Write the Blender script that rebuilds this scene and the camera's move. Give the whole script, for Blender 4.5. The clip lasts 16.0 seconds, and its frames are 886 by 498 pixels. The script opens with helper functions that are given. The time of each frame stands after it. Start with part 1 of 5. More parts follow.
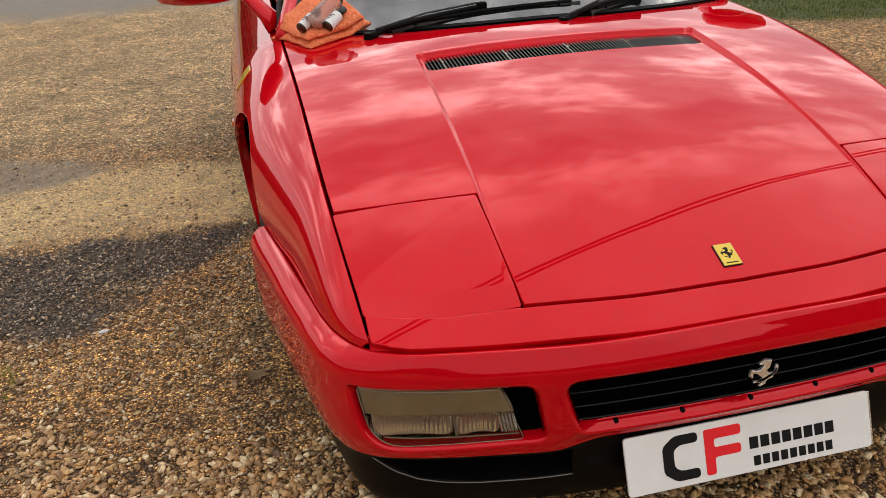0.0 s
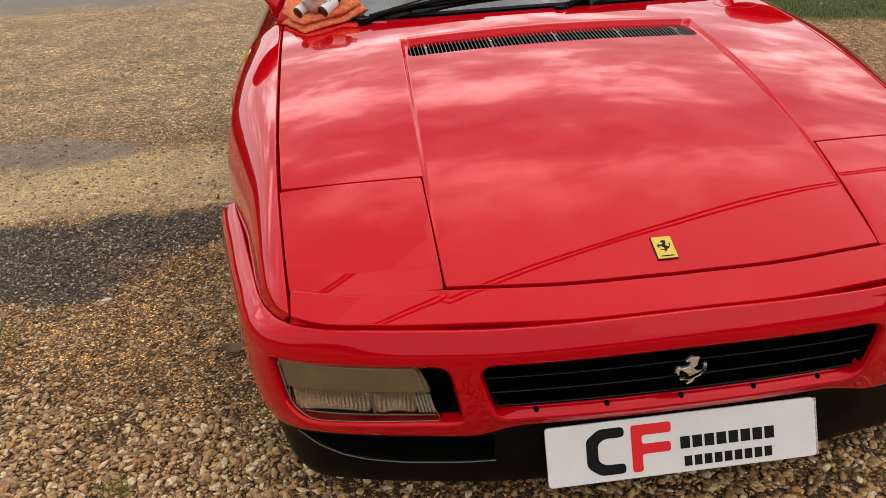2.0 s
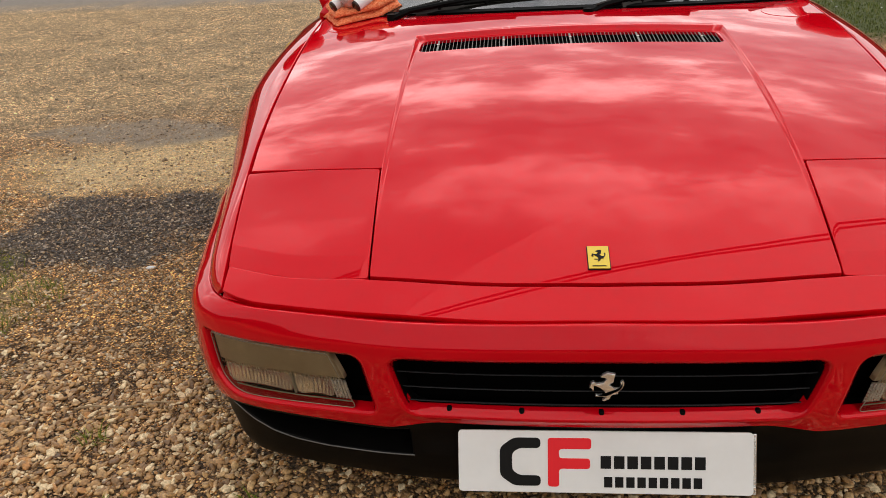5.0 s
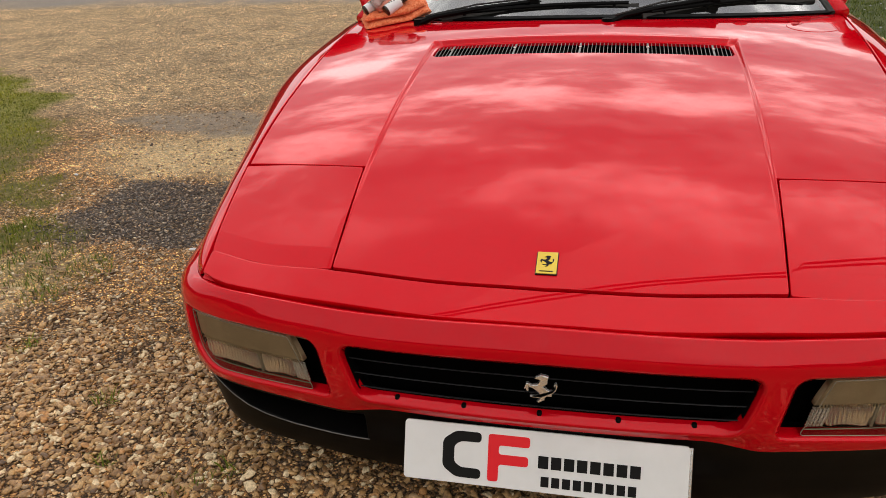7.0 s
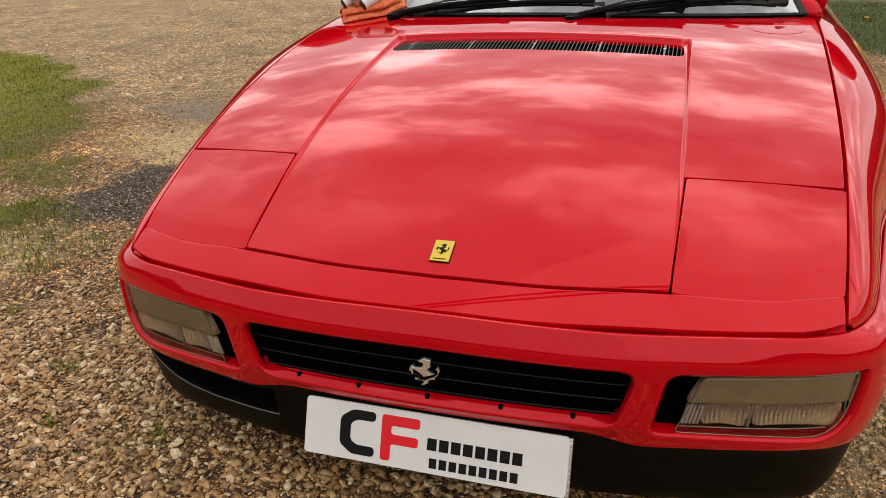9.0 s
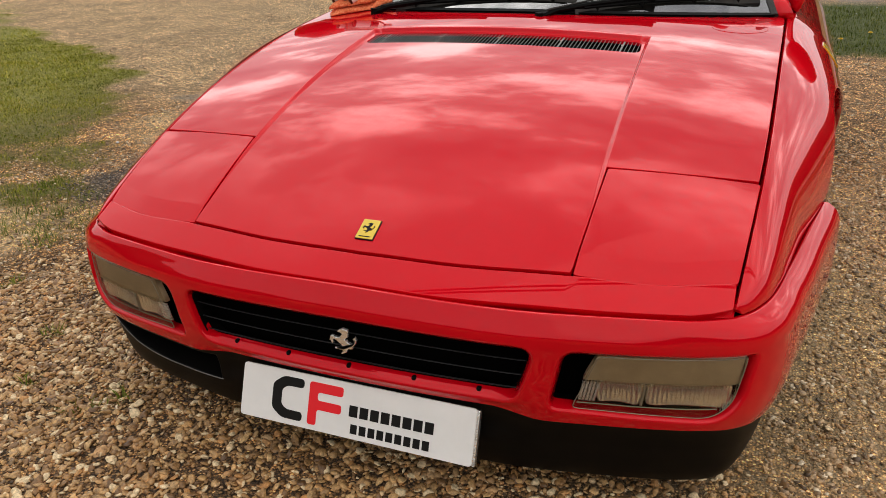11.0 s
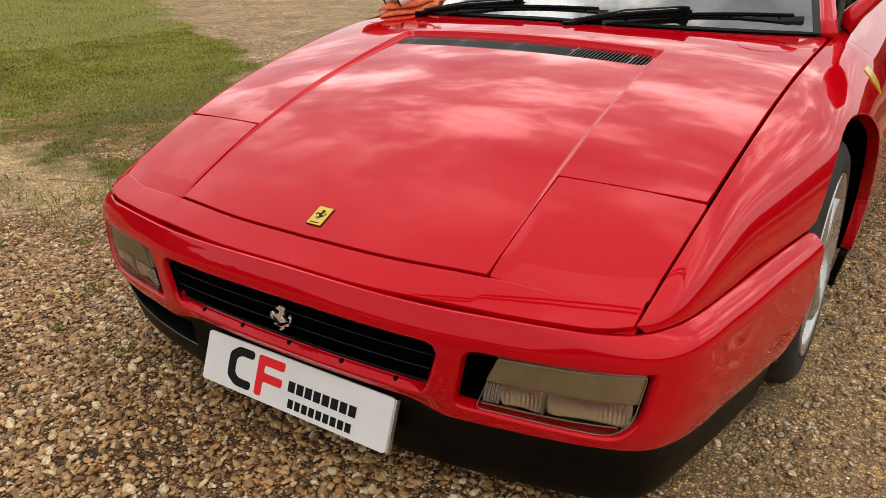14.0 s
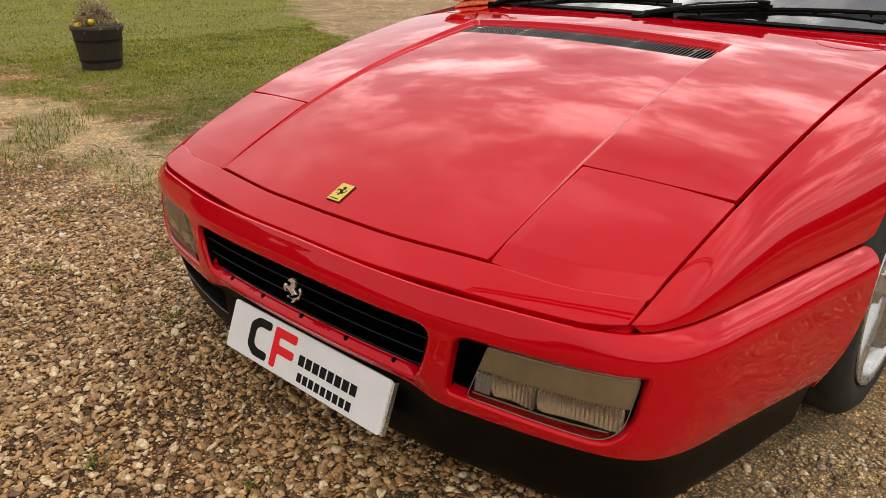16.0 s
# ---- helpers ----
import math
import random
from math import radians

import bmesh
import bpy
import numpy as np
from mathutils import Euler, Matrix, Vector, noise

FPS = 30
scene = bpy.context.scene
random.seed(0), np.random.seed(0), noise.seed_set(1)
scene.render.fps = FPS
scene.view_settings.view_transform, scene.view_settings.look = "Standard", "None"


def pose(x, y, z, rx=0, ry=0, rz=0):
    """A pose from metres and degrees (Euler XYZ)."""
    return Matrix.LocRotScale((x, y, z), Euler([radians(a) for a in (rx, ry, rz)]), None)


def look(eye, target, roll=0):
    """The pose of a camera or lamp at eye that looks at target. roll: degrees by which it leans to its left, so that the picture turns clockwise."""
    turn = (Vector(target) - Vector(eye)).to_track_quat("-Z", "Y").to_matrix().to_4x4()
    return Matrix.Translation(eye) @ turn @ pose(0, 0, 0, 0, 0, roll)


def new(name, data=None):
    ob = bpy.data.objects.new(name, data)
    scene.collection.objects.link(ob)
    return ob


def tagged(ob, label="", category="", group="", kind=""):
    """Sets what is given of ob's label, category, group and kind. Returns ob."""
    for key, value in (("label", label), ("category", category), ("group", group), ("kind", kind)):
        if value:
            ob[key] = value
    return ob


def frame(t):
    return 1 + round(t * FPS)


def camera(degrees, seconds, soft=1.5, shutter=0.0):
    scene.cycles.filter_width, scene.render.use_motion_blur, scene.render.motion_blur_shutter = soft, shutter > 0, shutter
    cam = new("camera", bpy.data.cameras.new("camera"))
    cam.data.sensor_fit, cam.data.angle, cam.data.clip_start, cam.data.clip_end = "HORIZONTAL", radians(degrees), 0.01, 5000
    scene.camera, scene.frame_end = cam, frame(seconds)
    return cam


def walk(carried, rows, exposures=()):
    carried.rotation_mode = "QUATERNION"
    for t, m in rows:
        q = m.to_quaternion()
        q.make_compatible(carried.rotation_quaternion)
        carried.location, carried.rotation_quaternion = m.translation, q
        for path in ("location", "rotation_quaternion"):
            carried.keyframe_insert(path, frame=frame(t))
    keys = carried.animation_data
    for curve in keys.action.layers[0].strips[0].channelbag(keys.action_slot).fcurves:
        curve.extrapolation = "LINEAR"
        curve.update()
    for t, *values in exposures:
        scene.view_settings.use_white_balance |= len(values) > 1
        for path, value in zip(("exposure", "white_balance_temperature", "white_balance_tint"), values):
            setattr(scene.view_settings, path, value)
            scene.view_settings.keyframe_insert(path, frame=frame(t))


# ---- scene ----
cam = camera(60.0, 16.0, soft=0.7)
PATH = [
    (0, (-0.79, -0.972, 1.174), (-0.42, 0.802, 0.328), -3.3),
    (0.5, (-0.715, -0.983, 1.149), (-0.394, 0.799, 0.299), -3.4),
    (1, (-0.642, -0.998, 1.147), (-0.368, 0.792, 0.298), -3.3),
    (1.5, (-0.584, -1.018, 1.147), (-0.359, 0.78, 0.299), -3.3),
    (2, (-0.528, -1.039, 1.14), (-0.354, 0.765, 0.294), -3.3),
    (2.5, (-0.465, -1.063, 1.144), (-0.344, 0.746, 0.301), -3.3),
    (3, (-0.397, -1.08, 1.154), (-0.329, 0.735, 0.317), -3.2),
    (3.5, (-0.322, -1.084, 1.158), (-0.312, 0.735, 0.326), -3.2),
    (4, (-0.262, -1.067, 1.142), (-0.307, 0.752, 0.313), -3.0),
    (4.5, (-0.204, -1.056, 1.117), (-0.314, 0.763, 0.294), -3.0),
    (5, (-0.154, -1.059, 1.107), (-0.332, 0.756, 0.286), -2.9),
    (7.5, (0.185, -1.087, 1.12), (-0.287, 0.682, 0.315), -2.4),
    (8, (0.261, -1.074, 1.115), (-0.251, 0.684, 0.311), -2.3),
    (8.5, (0.333, -1.063, 1.107), (-0.208, 0.685, 0.299), -2.2),
    (9, (0.408, -1.059, 1.105), (-0.161, 0.681, 0.299), -2.0),
    (9.5, (0.473, -1.062, 1.097), (-0.127, 0.668, 0.293), -2.0),
    (10, (0.534, -1.071, 1.091), (-0.092, 0.65, 0.286), -1.9),
    (12.5, (0.873, -1.012, 1.107), (0.055, 0.631, 0.313), -0.9),
    (13, (0.944, -0.977, 1.099), (0.066, 0.638, 0.311), -0.7),
    (13.5, (1.0, -0.952, 1.094), (0.059, 0.63, 0.312), -0.5),
    (14, (1.034, -0.93, 1.08), (0.026, 0.613, 0.303), -0.4),
    (14.5, (1.064, -0.907, 1.055), (-0.009, 0.594, 0.283), -0.2),
    (15, (1.104, -0.875, 1.039), (-0.032, 0.581, 0.272), -0.0),
    (15.5, (1.143, -0.837, 1.023), (-0.052, 0.574, 0.26), 0.2),
    (16, (1.181, -0.791, 1.023), (-0.067, 0.575, 0.262), 0.4),
]
walk(cam, [(t, look(eye, target, roll)) for t, eye, target, roll in PATH])

# ---- daylight: bright broken cloud ----
SUN_EL, SUN_AZ = radians(54), radians(130)
sky_world = bpy.data.worlds.new("cloudy_sky")
scene.world = sky_world
sky_world.use_nodes = True
wn, wl = sky_world.node_tree.nodes, sky_world.node_tree.links
back = wn["Background"]
sky = wn.new("ShaderNodeTexSky")
sky.sky_type, sky.sun_disc = "NISHITA", False
sky.sun_elevation, sky.sun_rotation = SUN_EL, SUN_AZ
wco = wn.new("ShaderNodeTexCoord")
wsep = wn.new("ShaderNodeSeparateXYZ")
wl.new(wco.outputs["Generated"], wsep.inputs[0])
lift = wn.new("ShaderNodeMath"); lift.operation = "MAXIMUM"; lift.inputs[1].default_value = 0.0
wl.new(wsep.outputs["Z"], lift.inputs[0])
lift2 = wn.new("ShaderNodeMath"); lift2.operation = "ADD"; lift2.inputs[1].default_value = 0.22
wl.new(lift.outputs[0], lift2.inputs[0])
flat = wn.new("ShaderNodeVectorMath"); flat.operation = "DIVIDE"
comb = wn.new("ShaderNodeCombineXYZ")
for i in range(3):
    wl.new(lift2.outputs[0], comb.inputs[i])
wl.new(wco.outputs["Generated"], flat.inputs[0])
wl.new(comb.outputs[0], flat.inputs[1])
cl = wn.new("ShaderNodeTexNoise")
cl.inputs["Scale"].default_value, cl.inputs["Detail"].default_value, cl.inputs["Roughness"].default_value = 3.6, 14.0, 0.62
cl.inputs["Distortion"].default_value = 0.12
drift = wn.new("ShaderNodeMapping")
drift.inputs["Scale"].default_value, drift.inputs["Rotation"].default_value, drift.inputs["Location"].default_value = (0.80, 1.15, 1.0), (0, 0, 0.10), (0.35, 0.2, 0.0)
wl.new(flat.outputs[0], drift.inputs[0])
wl.new(drift.outputs[0], cl.inputs["Vector"])
ramp = wn.new("ShaderNodeValToRGB")
ramp.color_ramp.elements[0].position, ramp.color_ramp.elements[0].color = 0.36, (5.4, 5.3, 5.4, 1)
ramp.color_ramp.elements[1].position, ramp.color_ramp.elements[1].color = 0.64, (31.0, 30.0, 28.6, 1)
mid = ramp.color_ramp.elements.new(0.5); mid.color = (10.0, 9.7, 9.4, 1)
wl.new(cl.outputs["Fac"], ramp.inputs[0])
haze = wn.new("ShaderNodeMapRange"); haze.interpolation_type = "SMOOTHSTEP"
haze.inputs["From Min"].default_value, haze.inputs["From Max"].default_value = 0.12, 0.50
wl.new(wsep.outputs["Z"], haze.inputs["Value"])
low_sky = wn.new("ShaderNodeMix"); low_sky.data_type = "RGBA"
low_sky.inputs["A"].default_value = (8.5, 8.2, 7.8, 1)
# broken cloud behind the car, closed and even overhead and in front
broken = wn.new("ShaderNodeMapRange"); broken.interpolation_type = "SMOOTHSTEP"
for key, v in (("From Min", 0.22), ("From Max", 0.60), ("To Min", 0.16), ("To Max", 1.0)):
    broken.inputs[key].default_value = v
wl.new(wsep.outputs["Y"], broken.inputs["Value"])
cover = wn.new("ShaderNodeMath"); cover.operation = "MULTIPLY"
wl.new(haze.outputs["Result"], cover.inputs[0]); wl.new(broken.outputs["Result"], cover.inputs[1])
wl.new(cover.outputs[0], low_sky.inputs["Factor"]); wl.new(ramp.outputs[0], low_sky.inputs["B"])
wmix = wn.new("ShaderNodeMix"); wmix.data_type = "RGBA"; wmix.inputs["Factor"].default_value = 0.82
wl.new(sky.outputs[0], wmix.inputs["A"]); wl.new(low_sky.outputs["Result"], wmix.inputs["B"])
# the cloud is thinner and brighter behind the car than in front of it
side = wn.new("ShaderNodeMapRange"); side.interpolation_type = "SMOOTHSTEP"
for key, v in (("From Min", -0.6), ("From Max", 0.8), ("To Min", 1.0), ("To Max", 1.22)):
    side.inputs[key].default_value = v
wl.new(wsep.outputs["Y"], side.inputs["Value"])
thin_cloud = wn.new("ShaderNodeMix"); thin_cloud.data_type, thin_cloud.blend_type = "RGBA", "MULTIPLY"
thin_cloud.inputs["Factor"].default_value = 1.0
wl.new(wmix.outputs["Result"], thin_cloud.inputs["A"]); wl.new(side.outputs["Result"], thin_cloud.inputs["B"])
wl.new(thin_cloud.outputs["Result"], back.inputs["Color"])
back.inputs["Strength"].default_value = 0.112
sun = new("sun", bpy.data.lights.new("sun", "SUN"))
sun.data.energy, sun.data.angle, sun.data.color = 0.65, radians(100), (1.0, 0.90, 0.76)
sun.matrix_world = look((12 * math.sin(SUN_AZ), 12 * math.cos(SUN_AZ), 12 * math.tan(SUN_EL)), (0, 0, 0))

# ---- materials ----
def material(name, colour=(0.5, 0.5, 0.5), rough=0.5, metal=0.0, coat=0.0, coat_rough=0.03, ior=1.5):
    m = bpy.data.materials.new(name)
    m.use_nodes = True
    b = m.node_tree.nodes["Principled BSDF"]
    b.inputs["Base Color"].default_value = (*colour, 1)
    b.inputs["Roughness"].default_value = rough
    b.inputs["Metallic"].default_value = metal
    b.inputs["Coat Weight"].default_value = coat
    b.inputs["Coat Roughness"].default_value = coat_rough
    b.inputs["IOR"].default_value = ior
    return m


def add_noise(m, scale, detail=4.0, rough=0.6, stretch=None, source="Object"):
    nt = m.node_tree
    co = nt.nodes.new("ShaderNodeTexCoord")
    n = nt.nodes.new("ShaderNodeTexNoise")
    n.inputs["Scale"].default_value, n.inputs["Detail"].default_value, n.inputs["Roughness"].default_value = scale, detail, rough
    if stretch:
        mp = nt.nodes.new("ShaderNodeMapping")
        mp.inputs["Scale"].default_value = stretch
        nt.links.new(co.outputs[source], mp.inputs[0])
        nt.links.new(mp.outputs[0], n.inputs["Vector"])
    else:
        nt.links.new(co.outputs[source], n.inputs["Vector"])
    return n.outputs["Fac"]


def ramp_of(m, fac, stops):
    r = m.node_tree.nodes.new("ShaderNodeValToRGB")
    els = r.color_ramp.elements
    while len(els) < len(stops):
        els.new(0.5)
    for e, (p, c) in zip(els, stops):
        e.position, e.color = p, (*c, 1)
    m.node_tree.links.new(fac, r.inputs[0])
    return r.outputs["Color"]


def mix_of(m, fac, a, b, blend="MIX"):
    x = m.node_tree.nodes.new("ShaderNodeMix")
    x.data_type, x.blend_type = "RGBA", blend
    for key, v in (("Factor", fac), ("A", a), ("B", b)):
        if isinstance(v, (int, float)):
            x.inputs[key].default_value = v
        elif isinstance(v, tuple):
            x.inputs[key].default_value = (*v, 1)
        else:
            m.node_tree.links.new(v, x.inputs[key])
    return x.outputs["Result"]


def into(m, name, out):
    m.node_tree.links.new(out, m.node_tree.nodes["Principled BSDF"].inputs[name])


def add_bump(m, fac, strength, distance, key="Normal", below=None):
    b = m.node_tree.nodes.new("ShaderNodeBump")
    b.inputs["Strength"].default_value, b.inputs["Distance"].default_value = strength, distance
    m.node_tree.links.new(fac, b.inputs["Height"])
    if below:
        m.node_tree.links.new(below, b.inputs["Normal"])
    into(m, key, b.outputs[0])
    return b.outputs[0]


def maths(m, op, a, b=0.0):
    x = m.node_tree.nodes.new("ShaderNodeMath")
    x.operation = op
    for i, v in enumerate((a, b)):
        if isinstance(v, (int, float)):
            x.inputs[i].default_value = v
        else:
            m.node_tree.links.new(v, x.inputs[i])
    return x.outputs[0]


def attribute(m, name):
    a = m.node_tree.nodes.new("ShaderNodeAttribute")
    a.attribute_name = name
    return a.outputs["Fac"]


PAINT = material("red_paint", (0.60, 0.002, 0.008), 0.05, 0.14, 0.45, 0.03)
PAINT.node_tree.nodes["Principled BSDF"].inputs["Specular IOR Level"].default_value = 0.42
PAINT.node_tree.nodes["Principled BSDF"].inputs["Specular Tint"].default_value = (1.0, 0.16, 0.19, 1)
PAINT.node_tree.nodes["Principled BSDF"].inputs["Coat IOR"].default_value = 1.34
into(PAINT, "Base Color", ramp_of(PAINT, add_noise(PAINT, 3.0, 5), [(0.3, (0.59, 0.0012, 0.008)), (0.7, (0.63, 0.0016, 0.010))]))
add_bump(PAINT, add_noise(PAINT, 5.0, 2), 0.004, 0.004, "Coat Normal")
into(PAINT, "Coat Roughness", maths(PAINT, "ADD", maths(PAINT, "MULTIPLY", add_noise(PAINT, 60, 6), 0.014), 0.003))
into(PAINT, "Roughness", maths(PAINT, "ADD", maths(PAINT, "MULTIPLY", add_noise(PAINT, 60, 6), 0.02), 0.012))
add_bump(PAINT, add_noise(PAINT, 5.0, 2), 0.004, 0.004, "Normal")
VALANCE = material("black_valance", (0.010, 0.010, 0.010), 0.46)
add_bump(VALANCE, add_noise(VALANCE, 900, 2), 0.15, 0.0006)
into(VALANCE, "Base Color", ramp_of(VALANCE, add_noise(VALANCE, 14, 6), [(0.35, (0.0014, 0.0013, 0.0012)), (0.75, (0.004, 0.0032, 0.0027))]))
BLACK = material("black_plastic", (0.003, 0.003, 0.003), 0.5)
add_bump(BLACK, add_noise(BLACK, 700, 2), 0.1, 0.0004)
for m0, level in ((VALANCE, 0.13), (BLACK, 0.06)):
    m0.node_tree.nodes["Principled BSDF"].inputs["Specular IOR Level"].default_value = level
# near-black, no gloss: black backings and the shade inside hollows, as colour
VOID = material("hollow_shade_black", (0.0015, 0.0015, 0.0015), 0.9)
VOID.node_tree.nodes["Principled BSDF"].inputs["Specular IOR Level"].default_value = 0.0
RUBBER = material("rubber", (0.018, 0.017, 0.017), 0.75)
into(RUBBER, "Base Color", ramp_of(RUBBER, add_noise(RUBBER, 30, 6), [(0.3, (0.008, 0.0075, 0.007)), (0.75, (0.030, 0.027, 0.023))]))
add_bump(RUBBER, add_noise(RUBBER, 300, 3), 0.2, 0.001)
ALLOY = material("silver_alloy", (0.50, 0.49, 0.47), 0.30, 0.75, 0.4, 0.10)
into(ALLOY, "Roughness", maths(ALLOY, "ADD", maths(ALLOY, "MULTIPLY", add_noise(ALLOY, 25, 6), 0.25), 0.16))
CHROME = material("chrome", (0.92, 0.91, 0.89), 0.22, 0.85)
add_bump(CHROME, add_noise(CHROME, 160, 3), 0.3, 0.002)
SLAT = material("slat_edge", (0.008, 0.008, 0.009), 0.42)
SLAT.node_tree.nodes["Principled BSDF"].inputs["Specular IOR Level"].default_value = 0.25
add_bump(SLAT, add_noise(SLAT, 200, 2), 0.1, 0.0005)
VENT = material("grey_slats", (0.21, 0.205, 0.20), 0.35)
add_bump(VENT, add_noise(VENT, 300, 2), 0.1, 0.0005)
REFLECTOR = material("lamp_reflector", (0.78, 0.72, 0.60), 0.20, 0.80)
wave = REFLECTOR.node_tree.nodes.new("ShaderNodeTexVoronoi")
wave.inputs["Scale"].default_value = 120
rco = REFLECTOR.node_tree.nodes.new("ShaderNodeTexCoord")
REFLECTOR.node_tree.links.new(rco.outputs["Object"], wave.inputs["Vector"])
add_bump(REFLECTOR, wave.outputs["Distance"], 0.10, 0.002)
DIFFUSER = material("smoked_diffuser", (0.27, 0.215, 0.15), 0.38, 0, 0.3, 0.1)
into(DIFFUSER, "Base Color", ramp_of(DIFFUSER, add_noise(DIFFUSER, 22, 5), [(0.3, (0.32, 0.235, 0.135)), (0.7, (0.42, 0.315, 0.185))]))


def pane(name, tint, ior=1.45, rough=0.02, most=1.0):
    """Clear sheet: what lies behind shows through, with a gloss that grows at a slant."""
    m = bpy.data.materials.new(name)
    m.use_nodes = True
    nt = m.node_tree
    nt.nodes.remove(nt.nodes["Principled BSDF"])
    tr = nt.nodes.new("ShaderNodeBsdfTransparent"); tr.inputs[0].default_value = (*tint, 1)
    gl = nt.nodes.new("ShaderNodeBsdfGlossy"); gl.inputs["Roughness"].default_value = rough
    fr = nt.nodes.new("ShaderNodeFresnel"); fr.inputs[0].default_value = ior
    mx = nt.nodes.new("ShaderNodeMixShader")
    nt.links.new(fr.outputs[0], mx.inputs[0]); nt.links.new(tr.outputs[0], mx.inputs[1]); nt.links.new(gl.outputs[0], mx.inputs[2])
    nt.links.new(mx.outputs[0], nt.nodes["Material Output"].inputs[0])
    return m, nt, gl


GLASS, _, _ = pane("tinted_glass", (0.80, 0.83, 0.81), 3.8)
LENS, lnt, lgl = pane("ribbed_lens", (0.93, 0.92, 0.88), 1.5, 0.06)
lco = lnt.nodes.new("ShaderNodeTexCoord"); lwv = lnt.nodes.new("ShaderNodeTexWave"); lbp = lnt.nodes.new("ShaderNodeBump")
lwv.inputs["Scale"].default_value = 60.0; lwv.bands_direction = "X"
lbp.inputs["Strength"].default_value, lbp.inputs["Distance"].default_value = 0.5, 0.002
lnt.links.new(lco.outputs["Object"], lwv.inputs[0]); lnt.links.new(lwv.outputs["Fac"], lbp.inputs["Height"]); lnt.links.new(lbp.outputs[0], lgl.inputs["Normal"])
BOTTLE, _, _ = pane("clear_bottle", (0.95, 0.85, 0.82), 1.45, 0.05)
AMBER_GLASS = material("brown_bottle", (0.03, 0.014, 0.008), 0.15)
LIQUID = material("pink_liquid", (0.92, 0.70, 0.66), 0.2)
LIQUID.node_tree.nodes["Principled BSDF"].inputs["Alpha"].default_value = 0.35
WHITE = material("white_plate", (0.74, 0.74, 0.72), 0.35, 0, 0.6, 0.12)
into(WHITE, "Base Color", ramp_of(WHITE, add_noise(WHITE, 9, 6), [(0.3, (0.77, 0.77, 0.76)), (0.7, (0.85, 0.85, 0.84))]))
INK = material("black_print", (0.006, 0.006, 0.006), 0.6)
INK.node_tree.nodes["Principled BSDF"].inputs["Specular IOR Level"].default_value = 0.2
INK_RED = material("red_print", (0.80, 0.008, 0.018), 0.4)
YELLOW = material("yellow_enamel", (0.72, 0.50, 0.02), 0.25, 0, 0.8, 0.05)
CLOTH = material("orange_terry", (0.62, 0.12, 0.035), 0.95)
into(CLOTH, "Base Color", ramp_of(CLOTH, add_noise(CLOTH, 160, 5, 0.7), [(0.32, (0.62, 0.10, 0.030)), (0.5, (0.95, 0.22, 0.08)), (0.68, (0.98, 0.42, 0.22))]))
add_bump(CLOTH, add_noise(CLOTH, 240, 4, 0.8), 0.8, 0.006)
AMBER = material("amber_lens", (0.55, 0.10, 0.02), 0.15, 0, 0.6, 0.05)
LABEL = material("white_label", (0.72, 0.71, 0.72), 0.45)
CAP = material("black_cap", (0.012, 0.012, 0.014), 0.3)
LEATHER = material("beige_leather", (0.38, 0.30, 0.20), 0.55)
add_bump(LEATHER, add_noise(LEATHER, 120, 4), 0.3, 0.002)
DASH = material("grey_dashboard", (0.05, 0.048, 0.045), 0.7)
RIM = material("lens_rim", (0.30, 0.27, 0.21), 0.2, 0.3)
LIP_HIGHLIGHT = material("lip_highlight", (0.16, 0.155, 0.15), 0.35)
add_bump(DASH, add_noise(DASH, 400, 2), 0.2, 0.001)
STEEL = material("bolt_steel", (0.55, 0.53, 0.5), 0.3, 1.0)

def stone_material(name, stops):
    m = material(name, (0.3, 0.22, 0.14), 0.62)
    geo = m.node_tree.nodes.new("ShaderNodeNewGeometry")
    one = geo.outputs["Random Per Island"]
    grain = ramp_of(m, add_noise(m, 140, 6), [(0.3, (0.37, 0.33, 0.29)), (0.7, (1.09, 0.985, 0.88))])
    into(m, "Base Color", mix_of(m, 1.0, ramp_of(m, one, stops), grain, "MULTIPLY"))
    add_bump(m, add_noise(m, 220, 5), 0.35, 0.003)
    into(m, "Roughness", maths(m, "ADD", maths(m, "MULTIPLY", one, 0.35), 0.35))
    return m


CRUSHED = stone_material("crushed_gravel", [(0.0, (0.10, 0.066, 0.036)), (0.2, (0.44, 0.31, 0.17)), (0.4, (0.70, 0.52, 0.31)), (0.52, (0.21, 0.145, 0.082)), (0.7, (0.84, 0.65, 0.40)), (0.82, (0.54, 0.33, 0.145)), (0.92, (0.99, 0.90, 0.70))])
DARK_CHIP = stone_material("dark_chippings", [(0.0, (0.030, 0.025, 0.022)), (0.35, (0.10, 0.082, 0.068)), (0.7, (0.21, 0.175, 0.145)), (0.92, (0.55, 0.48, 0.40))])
STONE = stone_material("flint_gravel", [(0.0, (0.16, 0.090, 0.042)), (0.16, (0.46, 0.275, 0.115)), (0.34, (0.68, 0.45, 0.205)), (0.5, (0.28, 0.165, 0.075)), (0.66, (0.82, 0.58, 0.29)), (0.78, (0.60, 0.31, 0.105)), (0.88, (0.97, 0.83, 0.56))])

SOIL = material("gravel_soil", (0.2, 0.15, 0.1), 0.9)


def cells(m, scale, key):
    v = m.node_tree.nodes.new("ShaderNodeTexVoronoi")
    v.inputs["Scale"].default_value = scale
    co = m.node_tree.nodes.new("ShaderNodeTexCoord")
    m.node_tree.links.new(co.outputs["Object"], v.inputs["Vector"])
    return v.outputs[key]


def one_of(m, colour):
    sp = m.node_tree.nodes.new("ShaderNodeSeparateColor")
    m.node_tree.links.new(colour, sp.inputs[0])
    return sp.outputs[0]


